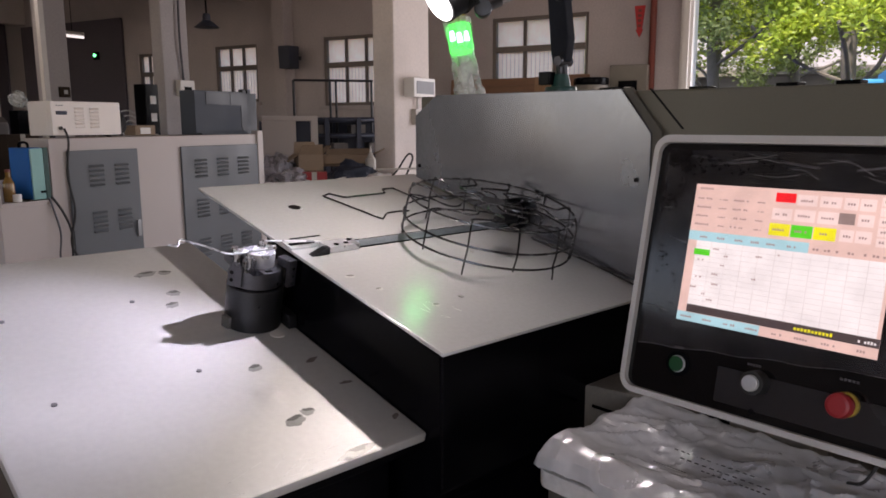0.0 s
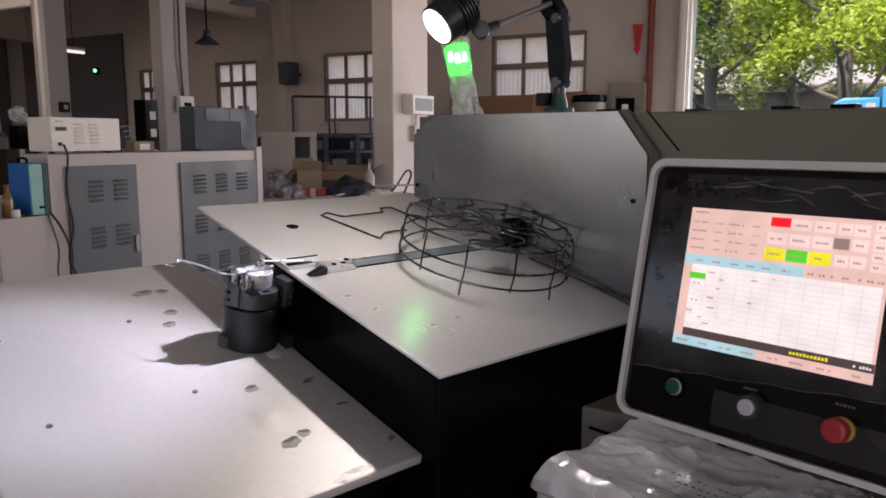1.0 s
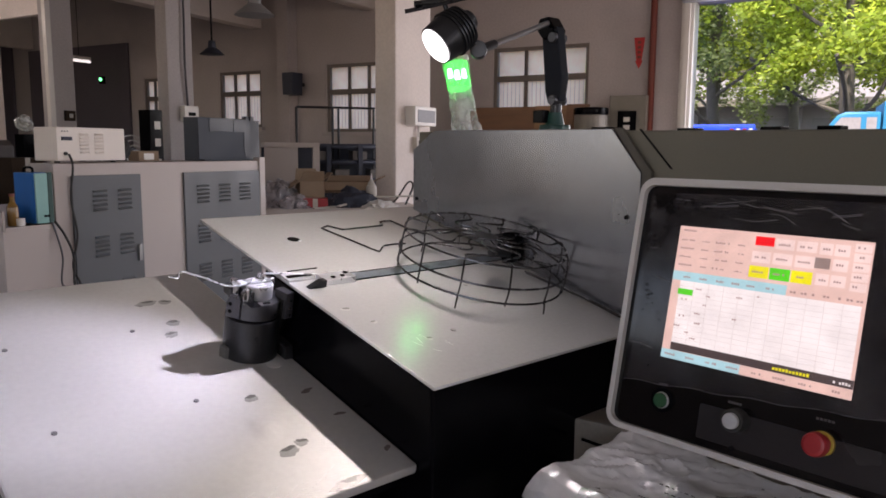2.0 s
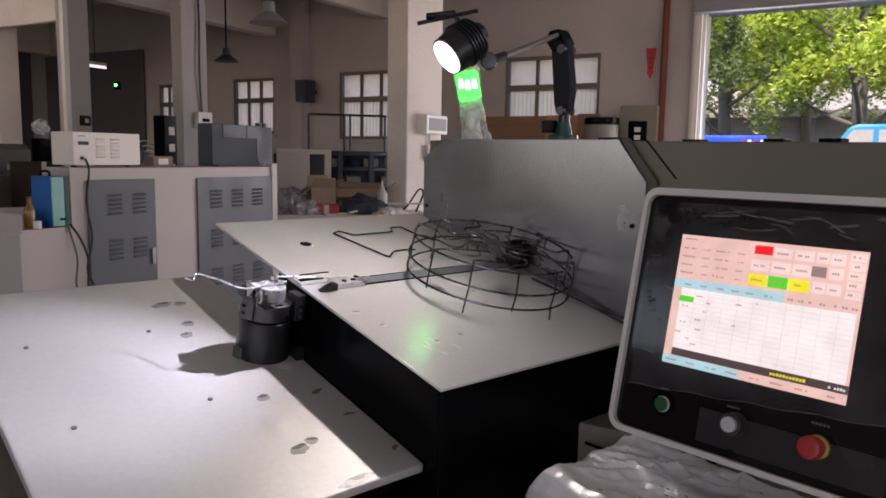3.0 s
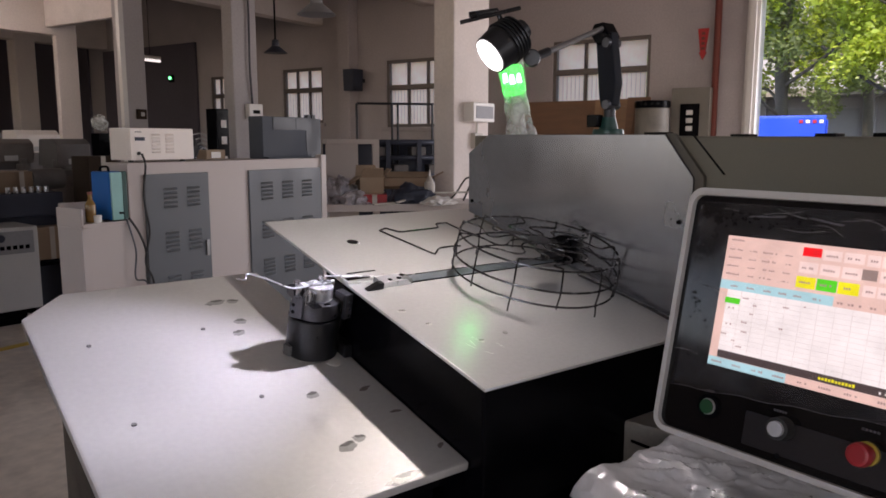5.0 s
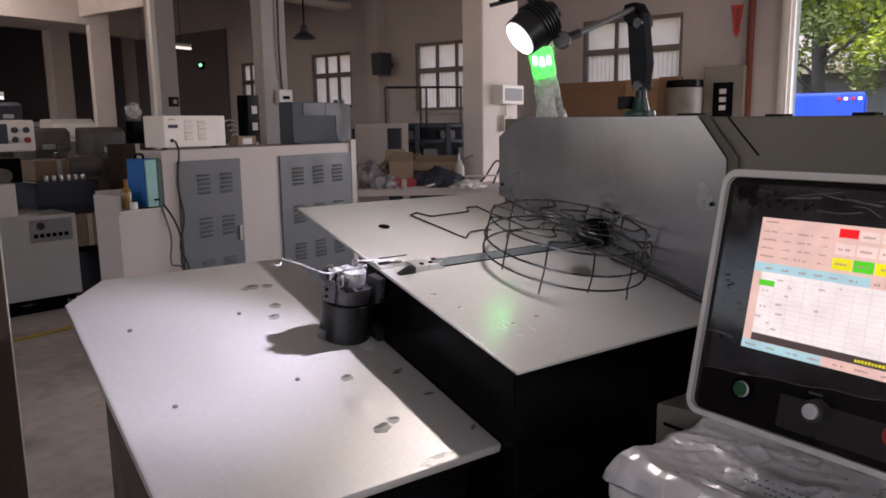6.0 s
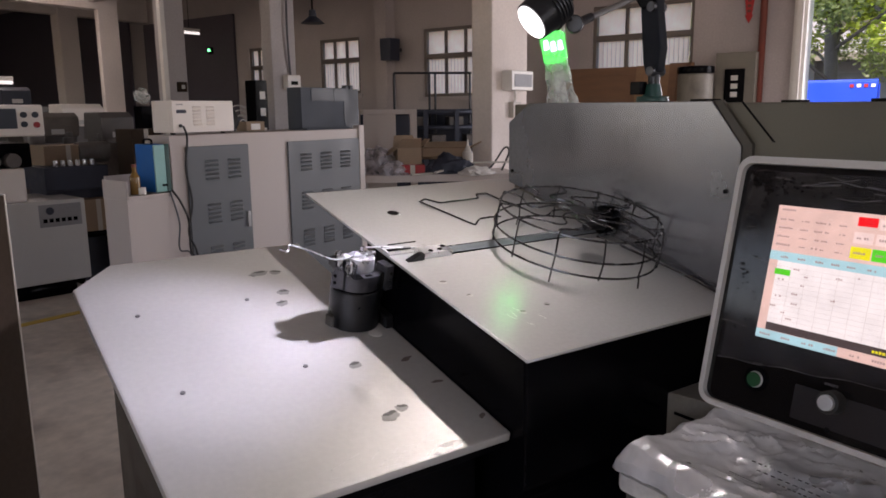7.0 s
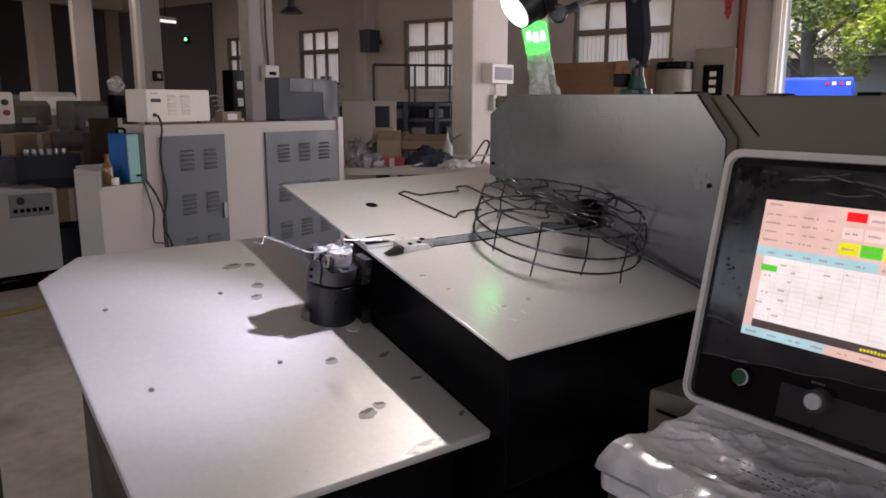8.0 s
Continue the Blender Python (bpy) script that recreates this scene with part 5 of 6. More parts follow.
# slate machine covers on the cabinet top
sl = thing("machine_cover", CB @ pose(0.98, 0.10, 1.301), "slate-grey sheet metal cover standing on the cabinet", "machine cover")
part("front", box(B(), 0.0, 0.50, 0.0, 0.14, 0.0, 0.30, 0.004), M["slate_paint"], sl)
part("side", box(B(), 0.503, 0.64, 0.03, 0.24, 0, 0.295, 0.004), M["slate_dark"], sl, "dark grey side housing")
part("inset", box(B(), 0.10, 0.33, -0.004, -0.0005, 0.205, 0.296, 0.001), M["slate_dark"], sl, "dark inset")
part("inset", prism(B(), [(0.335, 0.296), (0.498, 0.296), (0.498, 0.02), (0.455, 0.02), (0.44, 0.06), (0.44, 0.205), (0.335, 0.205)], -0.004, -0.0005, "xzy"), M["slate_dark"], sl, "dark cut-out of the cover")
part("bottom_lip", box(B(), 0.0, 0.44, -0.05, 0.0, 0.0, 0.012, 0.002), M["slate_paint"], sl)
for x in (0.53, 0.58):
    part("block", box(B(), x, x + 0.035, 0.06, 0.1, 0.295, 0.325, 0.003), M["slate_dark"], sl)
s3 = thing("machine_cover", CB @ pose(1.42, 0.28, 1.301), "small slate-grey machine housing on the cabinet", "machine cover")
part("case", box(B(), 0, 0.22, 0, 0.3, 0, 0.27, 0.01), M["slate_paint"], s3)
part("lid", cyl(B(), (0.28, 0.1, 0), (0.28, 0.1, 0.20), 0.06, 0.05, seg=18, bevel=0.01), M["bezel"], s3)
for x, y, mat, sz, lab in ((0.37, 0.2, "gunmetal", 0.10, "dark coiled hose"), (0.58, 0.22, "card", 0.12, "brown cardboard scrap")):
    if mat == "gunmetal":
        hs = thing("hose_coil", CB @ pose(x, y, 1.302), "dark coiled hose on the cabinet", "hose")
        for k in range(3):
            part("coil", tube(B(), [((0.11 - 0.01 * k) * math.cos(a), 0.05 * math.sin(a), 0.10 + (0.085 - 0.01 * k) * math.sin(a + 0.3 * k)) for a in [2 * math.pi * i / 28 for i in range(28)]], 0.012, 8, True), M["rubber"], hs)
    else:
        bx = thing("small_box", CB @ pose(x, y, 1.302), "small cardboard box on the cabinet", "box")
        part("carton", box(B(), 0, 0.16, 0, 0.1, 0, 0.065, 0.003), M["card"], bx)
        part("label", box(B(), 0.04, 0.12, -0.002, 0.0, 0.01, 0.05), M["white_plastic"], bx)

# ---- workbench with odds and ends beyond the cabinet ----
VF = pose(-0.7132, -0.8088, 0, 0, 0, -40.65)


def put(u, depth, z, turn=19.5):
    """Upright pose at a bearing (tangent from the first heading) and depth from the aisle."""
    p = VF @ Vector((u * depth, depth, z))
    return pose(p.x, p.y, p.z, 0, 0, turn)


VG = pose(-0.7099, -0.8086, 0, 0, 0, -34.74)


def put2(u, depth, z, turn=19.5):
    p = VG @ Vector((u * depth, depth, z))
    return pose(p.x, p.y, p.z, 0, 0, turn)


pendant(put(-0.217, 7.0, 2.58), 0.18)
wb = thing("workbench", put(-0.13, 6.3, 0, -30), "pale workbench with a cluttered top", "workbench")
part("worktop", box(B(), -0.55, 0.75, -0.35, 0.35, 0.86, 0.92, 0.006), M["white_paint"], wb)
for x in (-0.5, 0.7):
    for y in (-0.3, 0.3):
        part("leg", box(B(), x - 0.03, x + 0.03, y - 0.03, y + 0.03, 0, 0.86), M["bezel"], wb)


def carton(m, w, d, h, mat, label, flap=True):
    c = thing("cardboard_box", m, label, "box", "boxes in the hall")
    part("carton", box(B(), -w / 2, w / 2, -d / 2, d / 2, 0, h, 0.004), M[mat], c)
    if flap:
        part("flap", box(B(), -w / 2, w / 2, -d / 2 - 0.1, -d / 2, h - 0.006, h, 0.002), M[mat], c, "", pose(0, 0, 0, 0, 0, 0))
    part("tape", box(B(), -0.02, 0.02, -d / 2 - 0.0015, -d / 2, 0, h), M["beige"], c, "pale packing tape")


def open_box(m, w, d, h, mat, label, lean):
    """An open carton: thin walls, a floor and four flaps that hang or stand at their own angles."""
    c = thing("cardboard_box", m, label, "box", "boxes in the hall")
    t = 0.006
    part("floor_panel", box(B(), -w / 2, w / 2, -d / 2, d / 2, 0, t), M[mat], c)
    for x0, x1, y0, y1 in ((-w / 2, w / 2, -d / 2, -d / 2 + t), (-w / 2, w / 2, d / 2 - t, d / 2), (-w / 2, -w / 2 + t, -d / 2 + t, d / 2 - t), (w / 2 - t, w / 2, -d / 2 + t, d / 2 - t)):
        part("side_panel", box(B(), x0, x1, y0, y1, t, h), M[mat], c)
    for k, a in enumerate(lean):
        turn, off, ln = 90 * k, (d if k % 2 == 0 else w) / 2, (w if k % 2 == 0 else d)
        part("flap", prism(B(), [(-ln / 2, 0), (ln / 2, 0), (ln / 2 - 0.02, 0.5 * d), (-ln / 2 + 0.015, 0.5 * d)], -0.003, 0.003, "xyz"), M[mat], c, "", pose(0, 0, 0, 0, 0, turn) @ pose(0, off, h, a))


open_box(put(-0.150, 6.2, 0.92, -20), 0.20, 0.2, 0.21, "card", "open brown cardboard box on the workbench", (70, -35, 50, 40))
open_box(put(-0.098, 6.45, 1.02, -38), 0.40, 0.25, 0.09, "card", "shallow open cardboard box lying on other goods", (20, -15, -30, 25))
carton(put(-0.143, 6.05, 0.92, -32), 0.2, 0.12, 0.075, "red", "red box on the workbench", False)
spb = thing("spray_bottle", put(-0.068, 6.2, 0.92), "pale spray bottle on the workbench", "bottle")
part("bottle_body", cyl(cyl(B(), (0, 0, 0), (0, 0, 0.17), 0.045, seg=18, bevel=0.01), (0, 0, 0.17), (0, 0, 0.22), 0.036, 0.012, seg=16), M["beige"], spb)
part("nozzle", cyl(B(), (0, 0, 0.22), (0, 0, 0.27), 0.010, 0.005, seg=12), M["white_plastic"], spb)


def rumpled(name, m, w, d, h, mat, label, category, seed):
    bm = bmesh.new()
    r = bmesh.ops.create_icosphere(bm, subdivisions=4, radius=1.0)
    for v in r["verts"]:
        q = v.co.copy()
        k = 1.05 + 0.35 * noise.noise(q * 2.2 + Vector((seed, 0, 0))) - 0.32 * abs(noise.noise(q * 3 + Vector((0, seed, 0)))) - 0.12 * abs(noise.noise(q * 9 + Vector((0, 0, seed))))
        v.co = Vector((q.x * w * k, q.y * d * k, max(0.0, q.z * k * h)))
    return solid(name, bm, mat, m, label, category)


rumpled("tarpaulin", put(-0.192, 6.15, 0.92), 0.2, 0.16, 0.21, M["foil"], "crumpled silver-grey plastic sheet heaped on the workbench", "plastic sheet", 3)
rumpled("tarpaulin", put(-0.168, 6.0, 0.92), 0.15, 0.12, 0.10, M["foil"], "crumpled silver-grey plastic sheet heaped on the workbench", "plastic sheet", 5)
rumpled("tool_bag", put(-0.092, 6.12, 0.92, -36), 0.22, 0.12, 0.15, M["navy"], "dark blue soft tool bag on the workbench", "bag", 12)
for dx, a in ((0, 10), (0.09, -25), (0.02, 40)):
    solid("wood_strip", box(B(), -0.16, 0.16, -0.012, 0.012, 0, 0.014, 0.002), M["beige"], put(-0.125 + dx, 5.95, 0.921 + abs(dx), a), "pale wooden strip lying on the workbench", "strip", "strips on the workbench")
rumpled("rag", put(-0.055, 6.0, 0.92), 0.17, 0.12, 0.06, M["white_plastic"], "crumpled white rag on the workbench", "cloth", 9)
solid("wire_loop", tube(B(), smooth_path([(0, 0, 0), (0.1, 0, 0.06), (0.2, 0, 0.2), (0.24, 0, 0.17), (0.18, 0, 0.02)], 6), 0.008, 6), M["rubber"], put(-0.052, 6.0, 0.925, -30), "black cable loop on the workbench", "cable")
# white open cabinet, navy racks and a rod frame behind
wc = thing("open_cabinet", put(-0.209, 6.9, 0, -25), "white steel cabinet with an open side", "cabinet")
part("left_panel", box(B(), 0.0, 0.30, -0.02, 0.02, 0, 1.40), M["white_paint"], wc)
part("top", box(B(), 0.0, 0.50, -0.03, 0.45, 1.40, 1.445, 0.004), M["white_paint"], wc)
part("right_post", box(B(), 0.44, 0.50, -0.02, 0.05, 0, 1.40), M["white_paint"], wc)
part("back_panel", box(B(), 0.0, 0.50, 0.42, 0.44, 0, 1.40), M["navy"], wc)
rk = thing("storage_rack", put(-0.17, 8.6, 0, -25), "dark blue steel storage rack with bars", "rack")
for z in (1.44, 1.26, 1.05, 0.80, 0.4):
    part("shelf", box(B(), 0, 1.15, 0, 0.5, z - 0.05, z), M["navy"], rk)
for x in (0, 0.37, 0.74, 1.1):
    part("upright", box(B(), x, x + 0.05, -0.02, 0.02, 0, 1.44), M["navy"], rk)
part("back_sheet", box(B(), 0, 1.15, 0.5, 0.52, 0, 1.45), M["navy"], rk)
for k in range(5):
    part("tray", box(B(), 0.05 + 0.21 * k, 0.22 + 0.21 * k, 0.02, 0.3, 1.26 if k % 2 else 1.05, (1.26 if k % 2 else 1.05) + 0.1, 0.006), M["machine_grey"], rk)
rf = thing("rod_frame", put(-0.166, 9.0, 0, -25), "thin dark steel rod frame", "frame")
for x in (0, 0.43, 0.50, 0.93):
    part("rod", tube(B(), [(x, 0, 0), (x, 0, 1.88)], 0.014, 8), M["gunmetal"], rf)
part("rod", tube(B(), [(0, 0, 1.88), (0.95, 0, 1.88)], 0.014, 8), M["gunmetal"], rf)
# fans and a tall black unit behind the cabinet
for u, d, z in ((-0.302, 7.2, 1.16), (-0.268, 7.2, 1.14)):
    fn = thing("floor_fan", put2(u, d, 0), "round wire-caged floor fan in the dim hall", "fan", "fans in the hall")
    part("pole", cyl(B(), (0, 0, 0), (0, 0, z), 0.025, seg=12), M["gunmetal"], fn)
    for k in range(4):
        part("cage_ring", tube(B(), [(0.045 * (k + 1) * math.cos(a), -0.05 + 0.02 * k, z + 0.18 + 0.045 * (k + 1) * math.sin(a)) for a in [2 * math.pi * i / 24 for i in range(24)]], 0.006, 6, True), M["bezel"], fn)
    part("motor", cyl(B(), (0, -0.02, z + 0.18), (0, 0.12, z + 0.18), 0.07, seg=18, bevel=0.01), M["gunmetal"], fn)
tl = thing("tall_stand", put2(-0.244, 7.0, 0), "tall black equipment stand with pale labels", "stand")
part("column", box(B(), -0.07, 0.07, -0.07, 0.07, 0, 1.72, 0.006), M["black"], tl)
for z in (1.40, 1.55, 1.22):
    part("label", box(B(), -0.02, 0.04, -0.074, -0.07, z, z + 0.07), M["white_plastic"], tl)

# ---- machines in the far left of the hall ----

ml = thing("spring_machine", put2(-0.598, 5.5, 0, 12), "pale grey forming machine with a white control head", "machine")
part("base", box(B(), -0.5, 0.60, 0, 0.7, 0.12, 0.77, 0.01), M["bezel"], ml, "pale grey base")
part("plinth", box(B(), -0.45, 0.50, 0.06, 0.6, 0, 0.12), M["black"], ml)
pl = part("name_plate", box(B(), 0.25, 0.565, -0.006, 0.0, 0.565, 0.74, 0.002), M["shutter"], ml, "grey name plate")
for k in range(6):
    part("text_bar", box(B(), 0.275 + 0.045 * k, 0.305 + 0.045 * k, -0.009, -0.006, 0.60, 0.63), M["black"], pl)
part("mark", cyl(B(), (0.33, -0.006, 0.69), (0.33, -0.009, 0.69), 0.03, seg=20), M["navy"], pl)
part("neck", box(B(), -0.4, 0.205, 0.05, 0.5, 0.77, 1.03, 0.02), M["cream"], ml, "white housing")
part("head_block", box(B(), -0.5, 0.28, 0.1, 0.6, 1.03, 1.22, 0.02), M["black"], ml, "black forming head")
for x in (-0.02, 0.12):
    part("roller", cyl(B(), (x, 0.1, 1.09), (x, 0.0, 1.09), 0.055, seg=22, bevel=0.006), M["machine_grey"], ml)
ch = part("control_head", box(B(), -0.5, 0.345, -0.05, 0.35, 1.27, 1.505, 0.02), M["cream"], ml, "white control head")
part("display", box(B(), -0.4, 0.155, -0.056, -0.049, 1.33, 1.475, 0.003), M["slate_paint"], ch, "dark display")
for x, z, mat in ((0.20, 1.43, "slate_paint"), (0.28, 1.43, "slate_paint"), (0.20, 1.36, "slate_paint"), (0.285, 1.355, "red")):
    part("button", cyl(B(), (x, -0.05, z), (x, -0.075, z), 0.022, seg=16, bevel=0.003), M[mat], ch)
dm = thing("coiling_machine", put2(-0.535, 6.1, 0, 12), "dark iron machine with a row of bright rollers", "machine")
part("bed", box(B(), 0, 0.52, 0, 0.5, 0.80, 1.0, 0.01), M["navy"], dm)
part("stand", box(B(), 0.02, 0.5, 0.05, 0.45, 0, 0.8), M["navy"], dm)
for k in range(6):
    part("nut", cyl(B(), (0.12 + 0.06 * k, 0.08, 1.0), (0.12 + 0.06 * k, 0.08, 1.05), 0.018, seg=12, bevel=0.003), M["bright"], dm)
part("motor", cyl(B(), (0.38, 0.3, 1.10), (0.65, 0.3, 1.10), 0.09, seg=20, bevel=0.01), M["machine_grey"], dm)
carton(put2(-0.51, 6.6, 0, 12), 0.4, 0.35, 1.17, "card", "tall brown cardboard box in the hall", False)
carton(put2(-0.475, 6.4, 0.45, 10), 0.26, 0.3, 0.27, "card", "brown cardboard box with pale labels on a dark stand", False)
bs = thing("box_stand", put2(-0.475, 6.4, 0, 10), "low dark iron stand under a cardboard box", "stand")
part("stand_top", box(B(), -0.2, 0.2, -0.15, 0.2, 0.40, 0.449), M["black"], bs)
for x in (-0.17, 0.17):
    part("leg", box(B(), x - 0.02, x + 0.02, -0.1, 0.15, 0, 0.40), M["black"], bs)
carton(put2(-0.405, 6.6, 0, 14), 0.26, 0.3, 1.30, "board", "dark brown carton standing behind the cabinet", False)
for u, d, w, h, z0, mat, lab in ((-0.511, 7.4, 0.42, 0.23, 1.22, "iron_brown", "dark machine housing with a pale plate"), (-0.43, 7.3, 0.31, 0.26, 1.19, "machine_grey", "grey rounded machine hood"), (-0.474, 8.5, 0.45, 0.25, 1.30, "cream", "white machine cover in the far hall"), (-0.56, 9.4, 0.33, 0.22, 1.56, "navy", "black machine box in the far hall")):
    hh = thing("machine_unit", put2(u, d, 0, 10), lab, "machine", "far machines")
    part("housing", prism(B(), [(0.0, 0.0), (0.0, h * 0.8), (0.1, h), (0.45, h), (0.5, 0)], -w / 2, w / 2, "yzx", 0.015), M[mat], hh, "", pose(0, 0, z0))
    part("frame", box(B(), -w / 2 + 0.02, w / 2 - 0.02, 0.05, 0.45, 0, z0), M["machine_grey"], hh, "dark iron frame")
    part("plate", box(B(), -0.06, 0.06, -0.006, 0.0, z0 + 0.02, z0 + 0.07), M["bezel"], hh)
fbench = thing("machine_bench", put2(-0.56, 9.0, 0, 10), "pale long bench in the far hall", "bench")
part("bench_top", box(B(), -0.5, 0.42, 0, 0.7, 1.47, 1.53, 0.004), M["shutter"], fbench)
for x in (-0.45, 0.36):
    part("leg", box(B(), x - 0.03, x + 0.03, 0.05, 0.6, 0, 1.47), M["iron_brown"], fbench)
bench = thing("machine_bench", put2(-0.46, 7.0, 0, 12), "dark iron bench carrying machine parts", "bench")
part("bench_top", box(B(), -0.7, 0.55, 0, 0.6, 1.10, 1.16, 0.004), M["machine_grey"], bench)
part("apron", box(B(), -0.7, 0.55, 0.02, 0.05, 0.7, 1.10), M["iron_brown"], bench)
for x in (-0.65, 0.5):
    part("leg", box(B(), x - 0.04, x + 0.04, 0.05, 0.55, 0, 1.10), M["iron_brown"], bench)
for k, (x, z, r) in enumerate(((-0.45, 1.16, 0.08), (-0.15, 1.16, 0.06), (0.2, 1.16, 0.09), (0.4, 1.16, 0.05))):
    cs_ = thing("machine_part", bench.matrix_world @ pose(x, 0.25, z), "dark cast machine part on a bench", "machine part", "loose machine parts")
    part("casting", cyl(cyl(B(), (0, 0, 0), (0, 0, r), r, seg=18, bevel=0.008), (0, 0, r), (0, 0, r * 1.8), r * 0.5, seg=14, bevel=0.005), M["machine_grey"], cs_)
sk = thing("plastic_sack", put2(-0.395, 7.2, 0), "pale plastic bag on a dark stand", "bag")
part("stand", box(B(), -0.06, 0.06, -0.06, 0.06, 0, 1.5), M["black"], sk)
bmp = bmesh.new()
rr = bmesh.ops.create_icosphere(bmp, subdivisions=3, radius=0.075)
for v in rr["verts"]:
    v.co = v.co * (1 + 0.3 * noise.noise(v.co * 18)) + Vector((0, 0, 1.60))
part("sack", bmp, M["bag"], sk)
# Dark sheets added before the walls to paint the far hall's gloom.
for y0, y1, z1 in ((11.6, 14.6, 3.35), (15.2, 23.7, 4.1)):
    solid("gloom_sheet", box(B(), 8.93, 8.985, y0, y1, 0, z1), M["dim_wall"], MB, "dark sheet painting the gloom along the hall wall", "partition", "partitions", "structure")
# far wall: more sheets of painted gloom, tube lamp, pilot light
for x0, x1 in ((-5.5, -1.2), (1.8, 5.0), (5.6, 8.6)):
    solid("gloom_sheet", box(B(), x0, x1, 21.5, 21.6, 0, 3.3), M["dim_wall"], MB, "dark sheet painting the gloom at the hall's end", "partition", "partitions", "structure")
# Second entry: a glowing tube stands in for a machine top's white strip.
for x, y, z, ln in ((7.96, 11.66, 2.92, 0.22), (3.72, 10.2, 1.87, 0.3), (3.6, 9.7, 3.22, 0.5)):
    tb = thing("tube_lamp", MB @ pose(x, y, z), "glowing white tube in the far hall", "lamp", "tube lamps")
    part("tube", tube(B(), [(-ln, 0, 0), (ln, 0, 0)], 0.025, 10), M["tube_glow"], tb)
    part("batten", box(B(), -ln, ln, -0.03, 0.03, 0.03, 0.08), M["white_plastic"], tb)
    part("hanger", tube(B(), [(0, 0, 0.08), (0, 0, CEIL - z)], 0.006, 6), M["black"], tb)
pil = thing("pilot_light", MB @ pose(8.9, 12.3, 2.69), "small green pilot light on a dark wall box", "indicator")
part("case", box(B(), -0.02, 0.1, -0.06, 0.06, -0.08, 0.06), M["black"], pil)
part("bulb", cyl(B(), (-0.02, 0, 0), (-0.05, 0, 0), 0.03, seg=14, bevel=0.008), M["led_green"], pil, "glowing green bulb")

# brown board standing in the aisle
bo = thing("fibre_board", pose(-0.588, 0.965, 0, 0, 0, 55), "brown fibreboard sheet with a worn white edge", "board")
part("sheet", box(B(), -0.9, -0.004, -0.006, 0.006, 0.0, 1.26), M["board"], bo)
part("worn_edge", box(B(), -0.004, 0.002, -0.007, 0.007, 0.0, 1.262), M["beige"], bo, "worn white edge")
part("backing_foot", box(B(), -0.7, -0.6, -0.2, 0.2, 0.0, 0.04), M["board"], bo)
# yellow floor lines
for x0, x1, y0, y1 in ((-1.2, 1.9, 4.68, 4.76), (-1.2, -1.12, 1.0, 4.68), (0.28, 0.62, 1.85, 1.94)):
    solid("floor_line", box(B(), x0, x1, y0, y1, 0.0, 0.004), M["yellow_line"], MB, "worn yellow line painted on the floor", "floor marking", "floor lines", "structure")

# ---- the yard ----
def tree(x, y, height, spread, seed, n, mats, low):
    r = random.Random(seed)
    t = thing("tree", MB @ pose(x, y, -0.15), "broad street tree with light green leaves", "tree", "street trees")
    bm = B()
    tube(bm, smooth_path([(0, 0, 0), (0.1, 0.05, height * 0.25), (0.0, 0.15, height * 0.5), (0.1, 0.1, height * 0.8)], 5), 0.16, 10)
    for k in range(9):
        a, h = r.uniform(0, 6.28), height * r.uniform(0.28, 0.6)
        q = r.uniform(0.5, 0.95) * spread
        tube(bm, smooth_path([(0, 0.1, h), (q * 0.5 * math.cos(a), q * 0.5 * math.sin(a), h + 0.5), (q * math.cos(a), q * math.sin(a), h + r.uniform(0.4, 1.6))], 4), 0.045, 6)
    part("trunk", bm, M["bark"], t, "grey-brown trunk and limbs")
    clumps = []
    for k in range(70):
        a, q, h = r.uniform(0, 6.28), spread * math.sqrt(r.random()), r.random()
        z = low + (height - low) * h
        q *= (1.0 - 0.55 * abs(h - 0.35))
        clumps.append((q * math.cos(a), q * math.sin(a), z + r.uniform(-0.3, 0.3), r.uniform(0.35, 0.75)))
    for mi, mat in enumerate(mats):
        vs, fs = [], []
        for k in range(n):
            cx, cy, cz, cr = clumps[r.randrange(len(clumps) // 2) + (mi * (len(clumps) // 2))]
            d = Vector((r.gauss(0, 1), r.gauss(0, 1), r.gauss(0, 0.7))).normalized() * cr * r.uniform(0.3, 1.0) ** 0.6
            c = Vector((cx, cy, cz)) + d
            s = r.uniform(0.045, 0.10)
            u = Vector((r.gauss(0, 1), r.gauss(0, 1), r.gauss(0, 0.6))).normalized()
            w = u.cross(Vector((r.gauss(0, 1), r.gauss(0, 1), r.gauss(0, 1)))).normalized()
            b = len(vs)
            vs += [c - u * s, c + w * s * 0.5 + u * s * 0.1, c + u * s * 1.1, c - w * s * 0.5 + u * s * 0.1]
            fs.append((b, b + 1, b + 2, b + 3))
        me = bpy.data.meshes.new("crown")
        me.from_pydata([tuple(v) for v in vs], [], fs)
        me.materials.append(M[mat])
        ob = new("crown", me)
        ob.parent = t
        tagged(ob, "loose crown of small leaves", kind="stuff")


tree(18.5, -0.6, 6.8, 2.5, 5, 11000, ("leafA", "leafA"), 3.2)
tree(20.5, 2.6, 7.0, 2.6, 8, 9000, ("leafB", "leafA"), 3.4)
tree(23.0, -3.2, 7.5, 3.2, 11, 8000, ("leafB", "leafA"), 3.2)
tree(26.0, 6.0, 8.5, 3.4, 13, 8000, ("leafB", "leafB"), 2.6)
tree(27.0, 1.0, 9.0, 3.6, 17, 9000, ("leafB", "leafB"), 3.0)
fb = thing("street_building", MB @ pose(33, 0, -0.15), "grey rendered building with roller shutters across the street", "building")
part("wall", box(B(), 0, 5, -16, 18, 0, 9.5), M["far_wall"], fb)
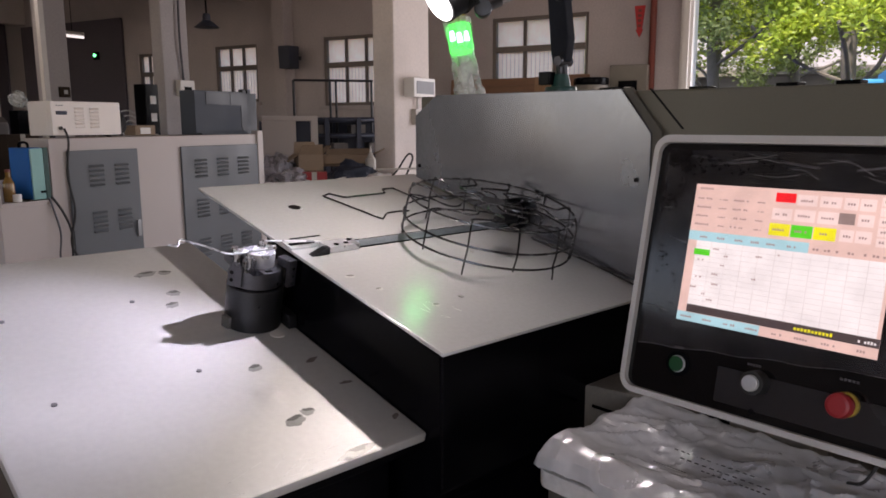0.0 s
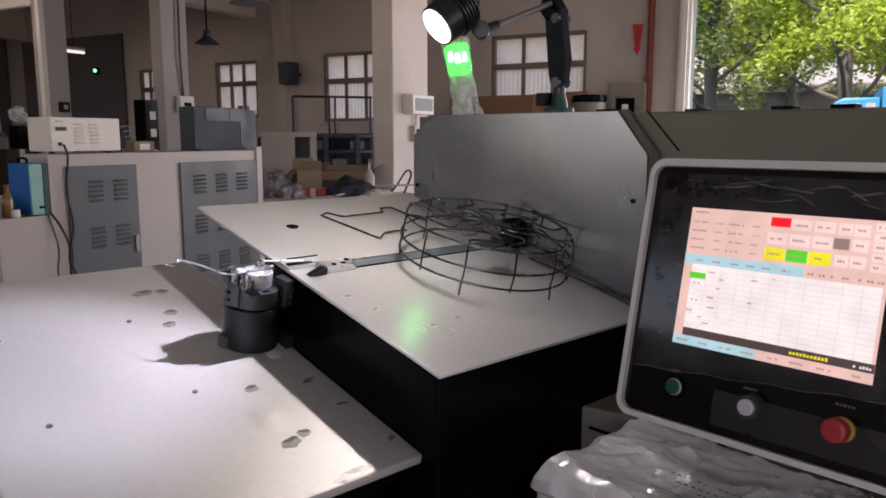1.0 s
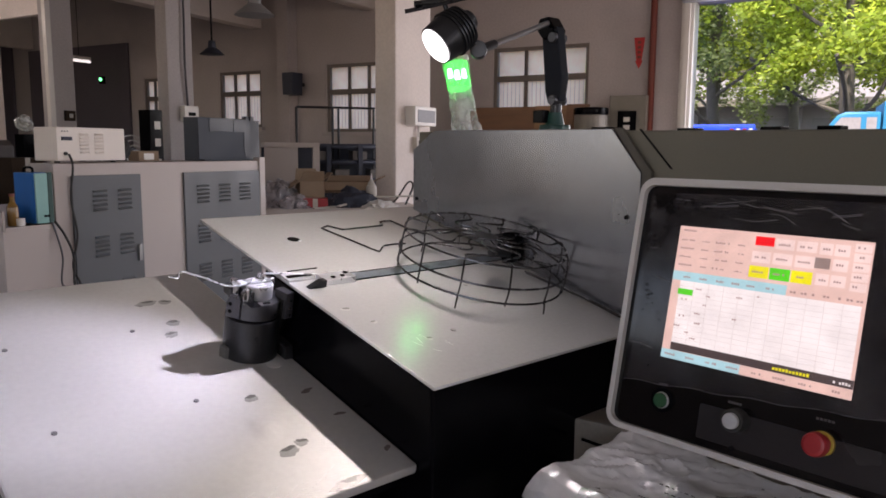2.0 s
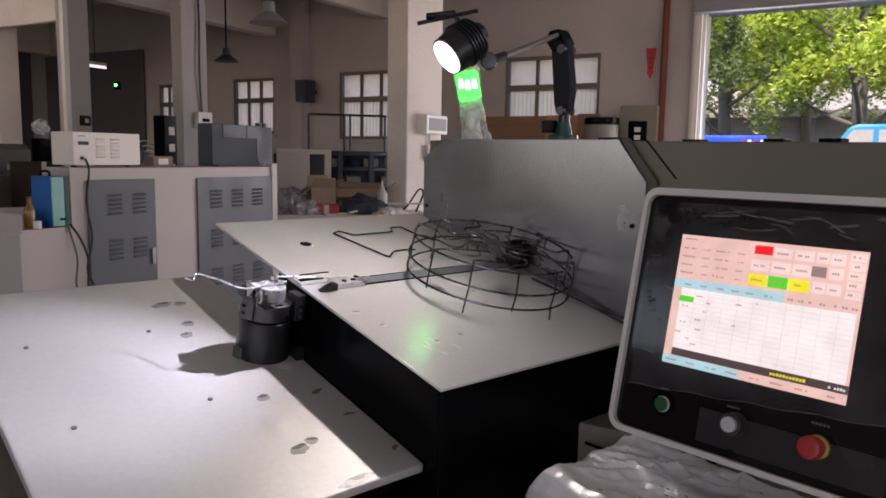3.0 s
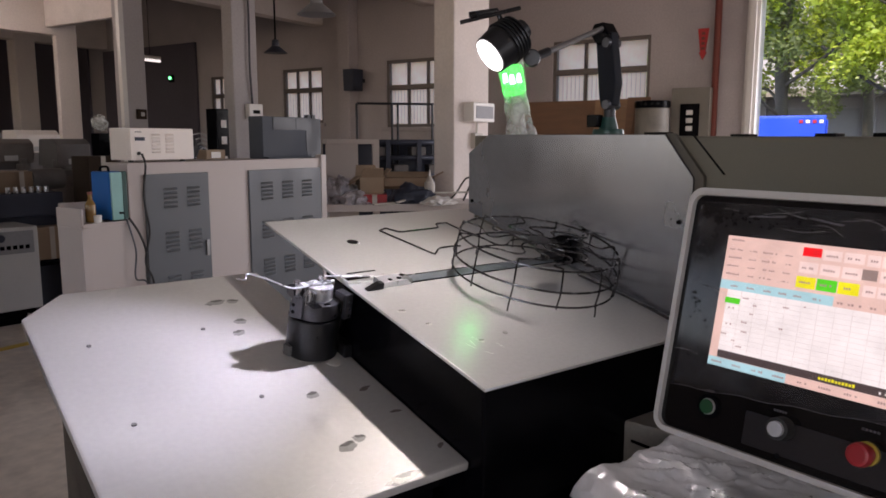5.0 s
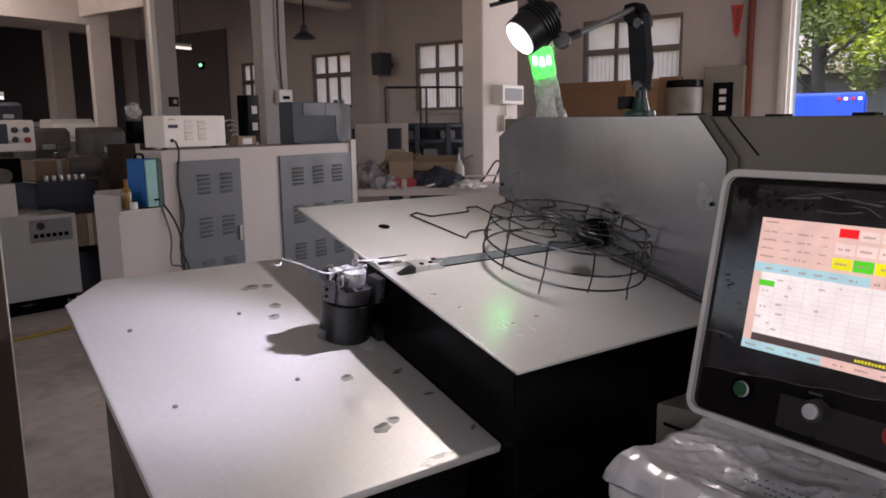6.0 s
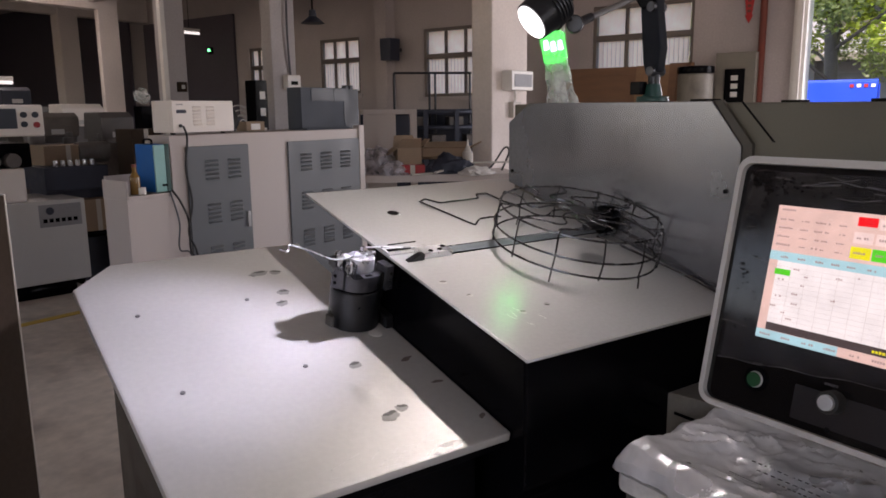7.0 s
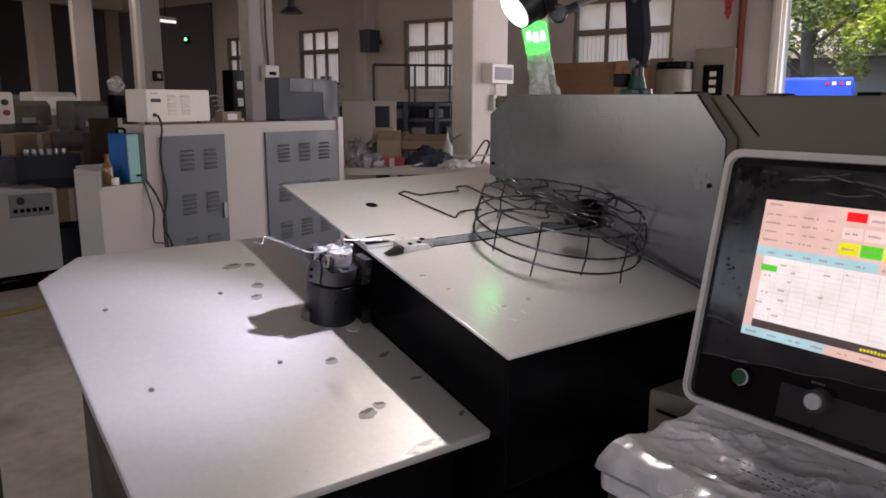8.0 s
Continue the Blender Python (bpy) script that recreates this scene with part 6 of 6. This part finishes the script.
part("roof", box(B(), -0.4, 5.3, -16.3, 18.3, 9.5, 9.9), M["shutter"], fb)
part("canopy", box(B(), -1.6, 0, -16, 18, 3.35, 3.6), M["dirty_beige"], fb, "grimy concrete canopy")
for k in range(8):
    y = -14.5 + 4.0 * k
    part("pier", box(B(), -0.3, 0, y - 0.4, y, 0, 3.35), M["far_wall"], fb)
    sh = part("shutter", box(B(), -0.06, 0, y + 0.2, y + 3.2, 0, 2.9), M["shutter"], fb, "grey roller shutter")
    part("window", box(B(), -0.05, 0, y + 0.3, y + 3.0, 4.6, 6.4), M["frame_brown"], fb, "dark upper window")


def truck(m, mat, label, cab_only):
    t = thing("truck", m, label, "truck", "parked trucks")
    if cab_only:
        part("cab", prism(B(), [(0.02, 0.5), (0.75, 0.5), (0.98, 1.3), (0.76, 1.92), (0.64, 2.10), (0.52, 2.15), (0.02, 2.15)], -0.85, 0.85, "xzy", 0.04), M[mat], t)
        for y0, y1 in ((-0.87, -0.855), (0.855, 0.87)):
            # Flat grey stands in for the view through the glass.
            part("side_window", prism(B(), [(0.30, 1.45), (0.84, 1.45), (0.70, 1.90), (0.58, 2.06), (0.30, 2.06)], y0, y1, "xzy"), M["far_wall"], t, "pale grey side window")
            part("rear_quarter_window", prism(B(), [(0.08, 1.45), (0.22, 1.45), (0.22, 2.06), (0.08, 2.06)], y0, y1, "xzy"), M["far_wall"], t)
            for z in (2.02, 2.22):
                part("rail", tube(B(), [(-0.06, y0, z), (-3.5, y0, z)], 0.03, 8), M[mat], t)
            for k in range(8):
                part("rail_post", box(B(), -0.42 - 0.44 * k, -0.37 - 0.44 * k, y0 - 0.015, y1 + 0.015, 1.35, 2.24), M[mat], t)
        part("headboard", box(B(), -0.08, -0.005, -0.88, 0.88, 0.8, 2.30, 0.01), M[mat], t)
        part("bed", box(B(), -3.6, -0.1, -0.9, 0.9, 0.75, 1.35, 0.03), M[mat], t)
        part("load", box(B(), -3.4, -0.2, -0.7, 0.7, 1.35, 1.95, 0.06), M["white_plastic"], t, "white sheeted load")
        wheels = ((-2.6, -0.8), (-2.6, 0.8), (0.35, -0.8), (0.35, 0.8))
    else:
        part("bed", box(B(), -1.6, 1.6, -0.45, 0.85, 0.85, 2.09, 0.03), M[mat], t)
        for k in range(7):
            part("rib", box(B(), -1.5 + 0.48 * k, -1.44 + 0.48 * k, -0.48, -0.45, 0.9, 2.0), M[mat], t)
        part("tail_board", box(B(), -1.64, -1.6, -0.44, 0.84, 0.9, 2.05, 0.01), M[mat], t)
        for k in range(4):
            part("reflector", box(B(), -1.655, -1.64, -0.40 + 0.12 * k, -0.33 + 0.12 * k, 1.94, 2.0), M["red" if k % 2 else "white_plastic"], t, "red and white reflector")
        part("chassis", box(B(), -1.6, 2.4, -0.2, 0.6, 0.55, 0.85), M["black"], t)
        wheels = ((-1.0, -0.35), (-1.0, 0.75), (2.1, -0.35), (2.1, 0.75))
    for x, y in wheels:
        wh = part("wheel", cyl(B(), (x, y - 0.1, 0.36), (x, y + 0.1, 0.36), 0.36, seg=28, bevel=0.03), M["rubber"], t)
        part("rim", cyl(B(), (x, y - 0.11, 0.36), (x, y + 0.11, 0.36), 0.2, seg=20), M["bezel"], wh)


truck(MB @ pose(17.0, 1.72, -0.15, 0, 0, 6), "truck_blue", "bright blue cargo truck bed parked in the street", False)
truck(MB @ pose(13.6, -0.98, -0.12, 0, 0, 92), "truck_cyan", "cyan light truck with a roof rack parked in the yard", True)
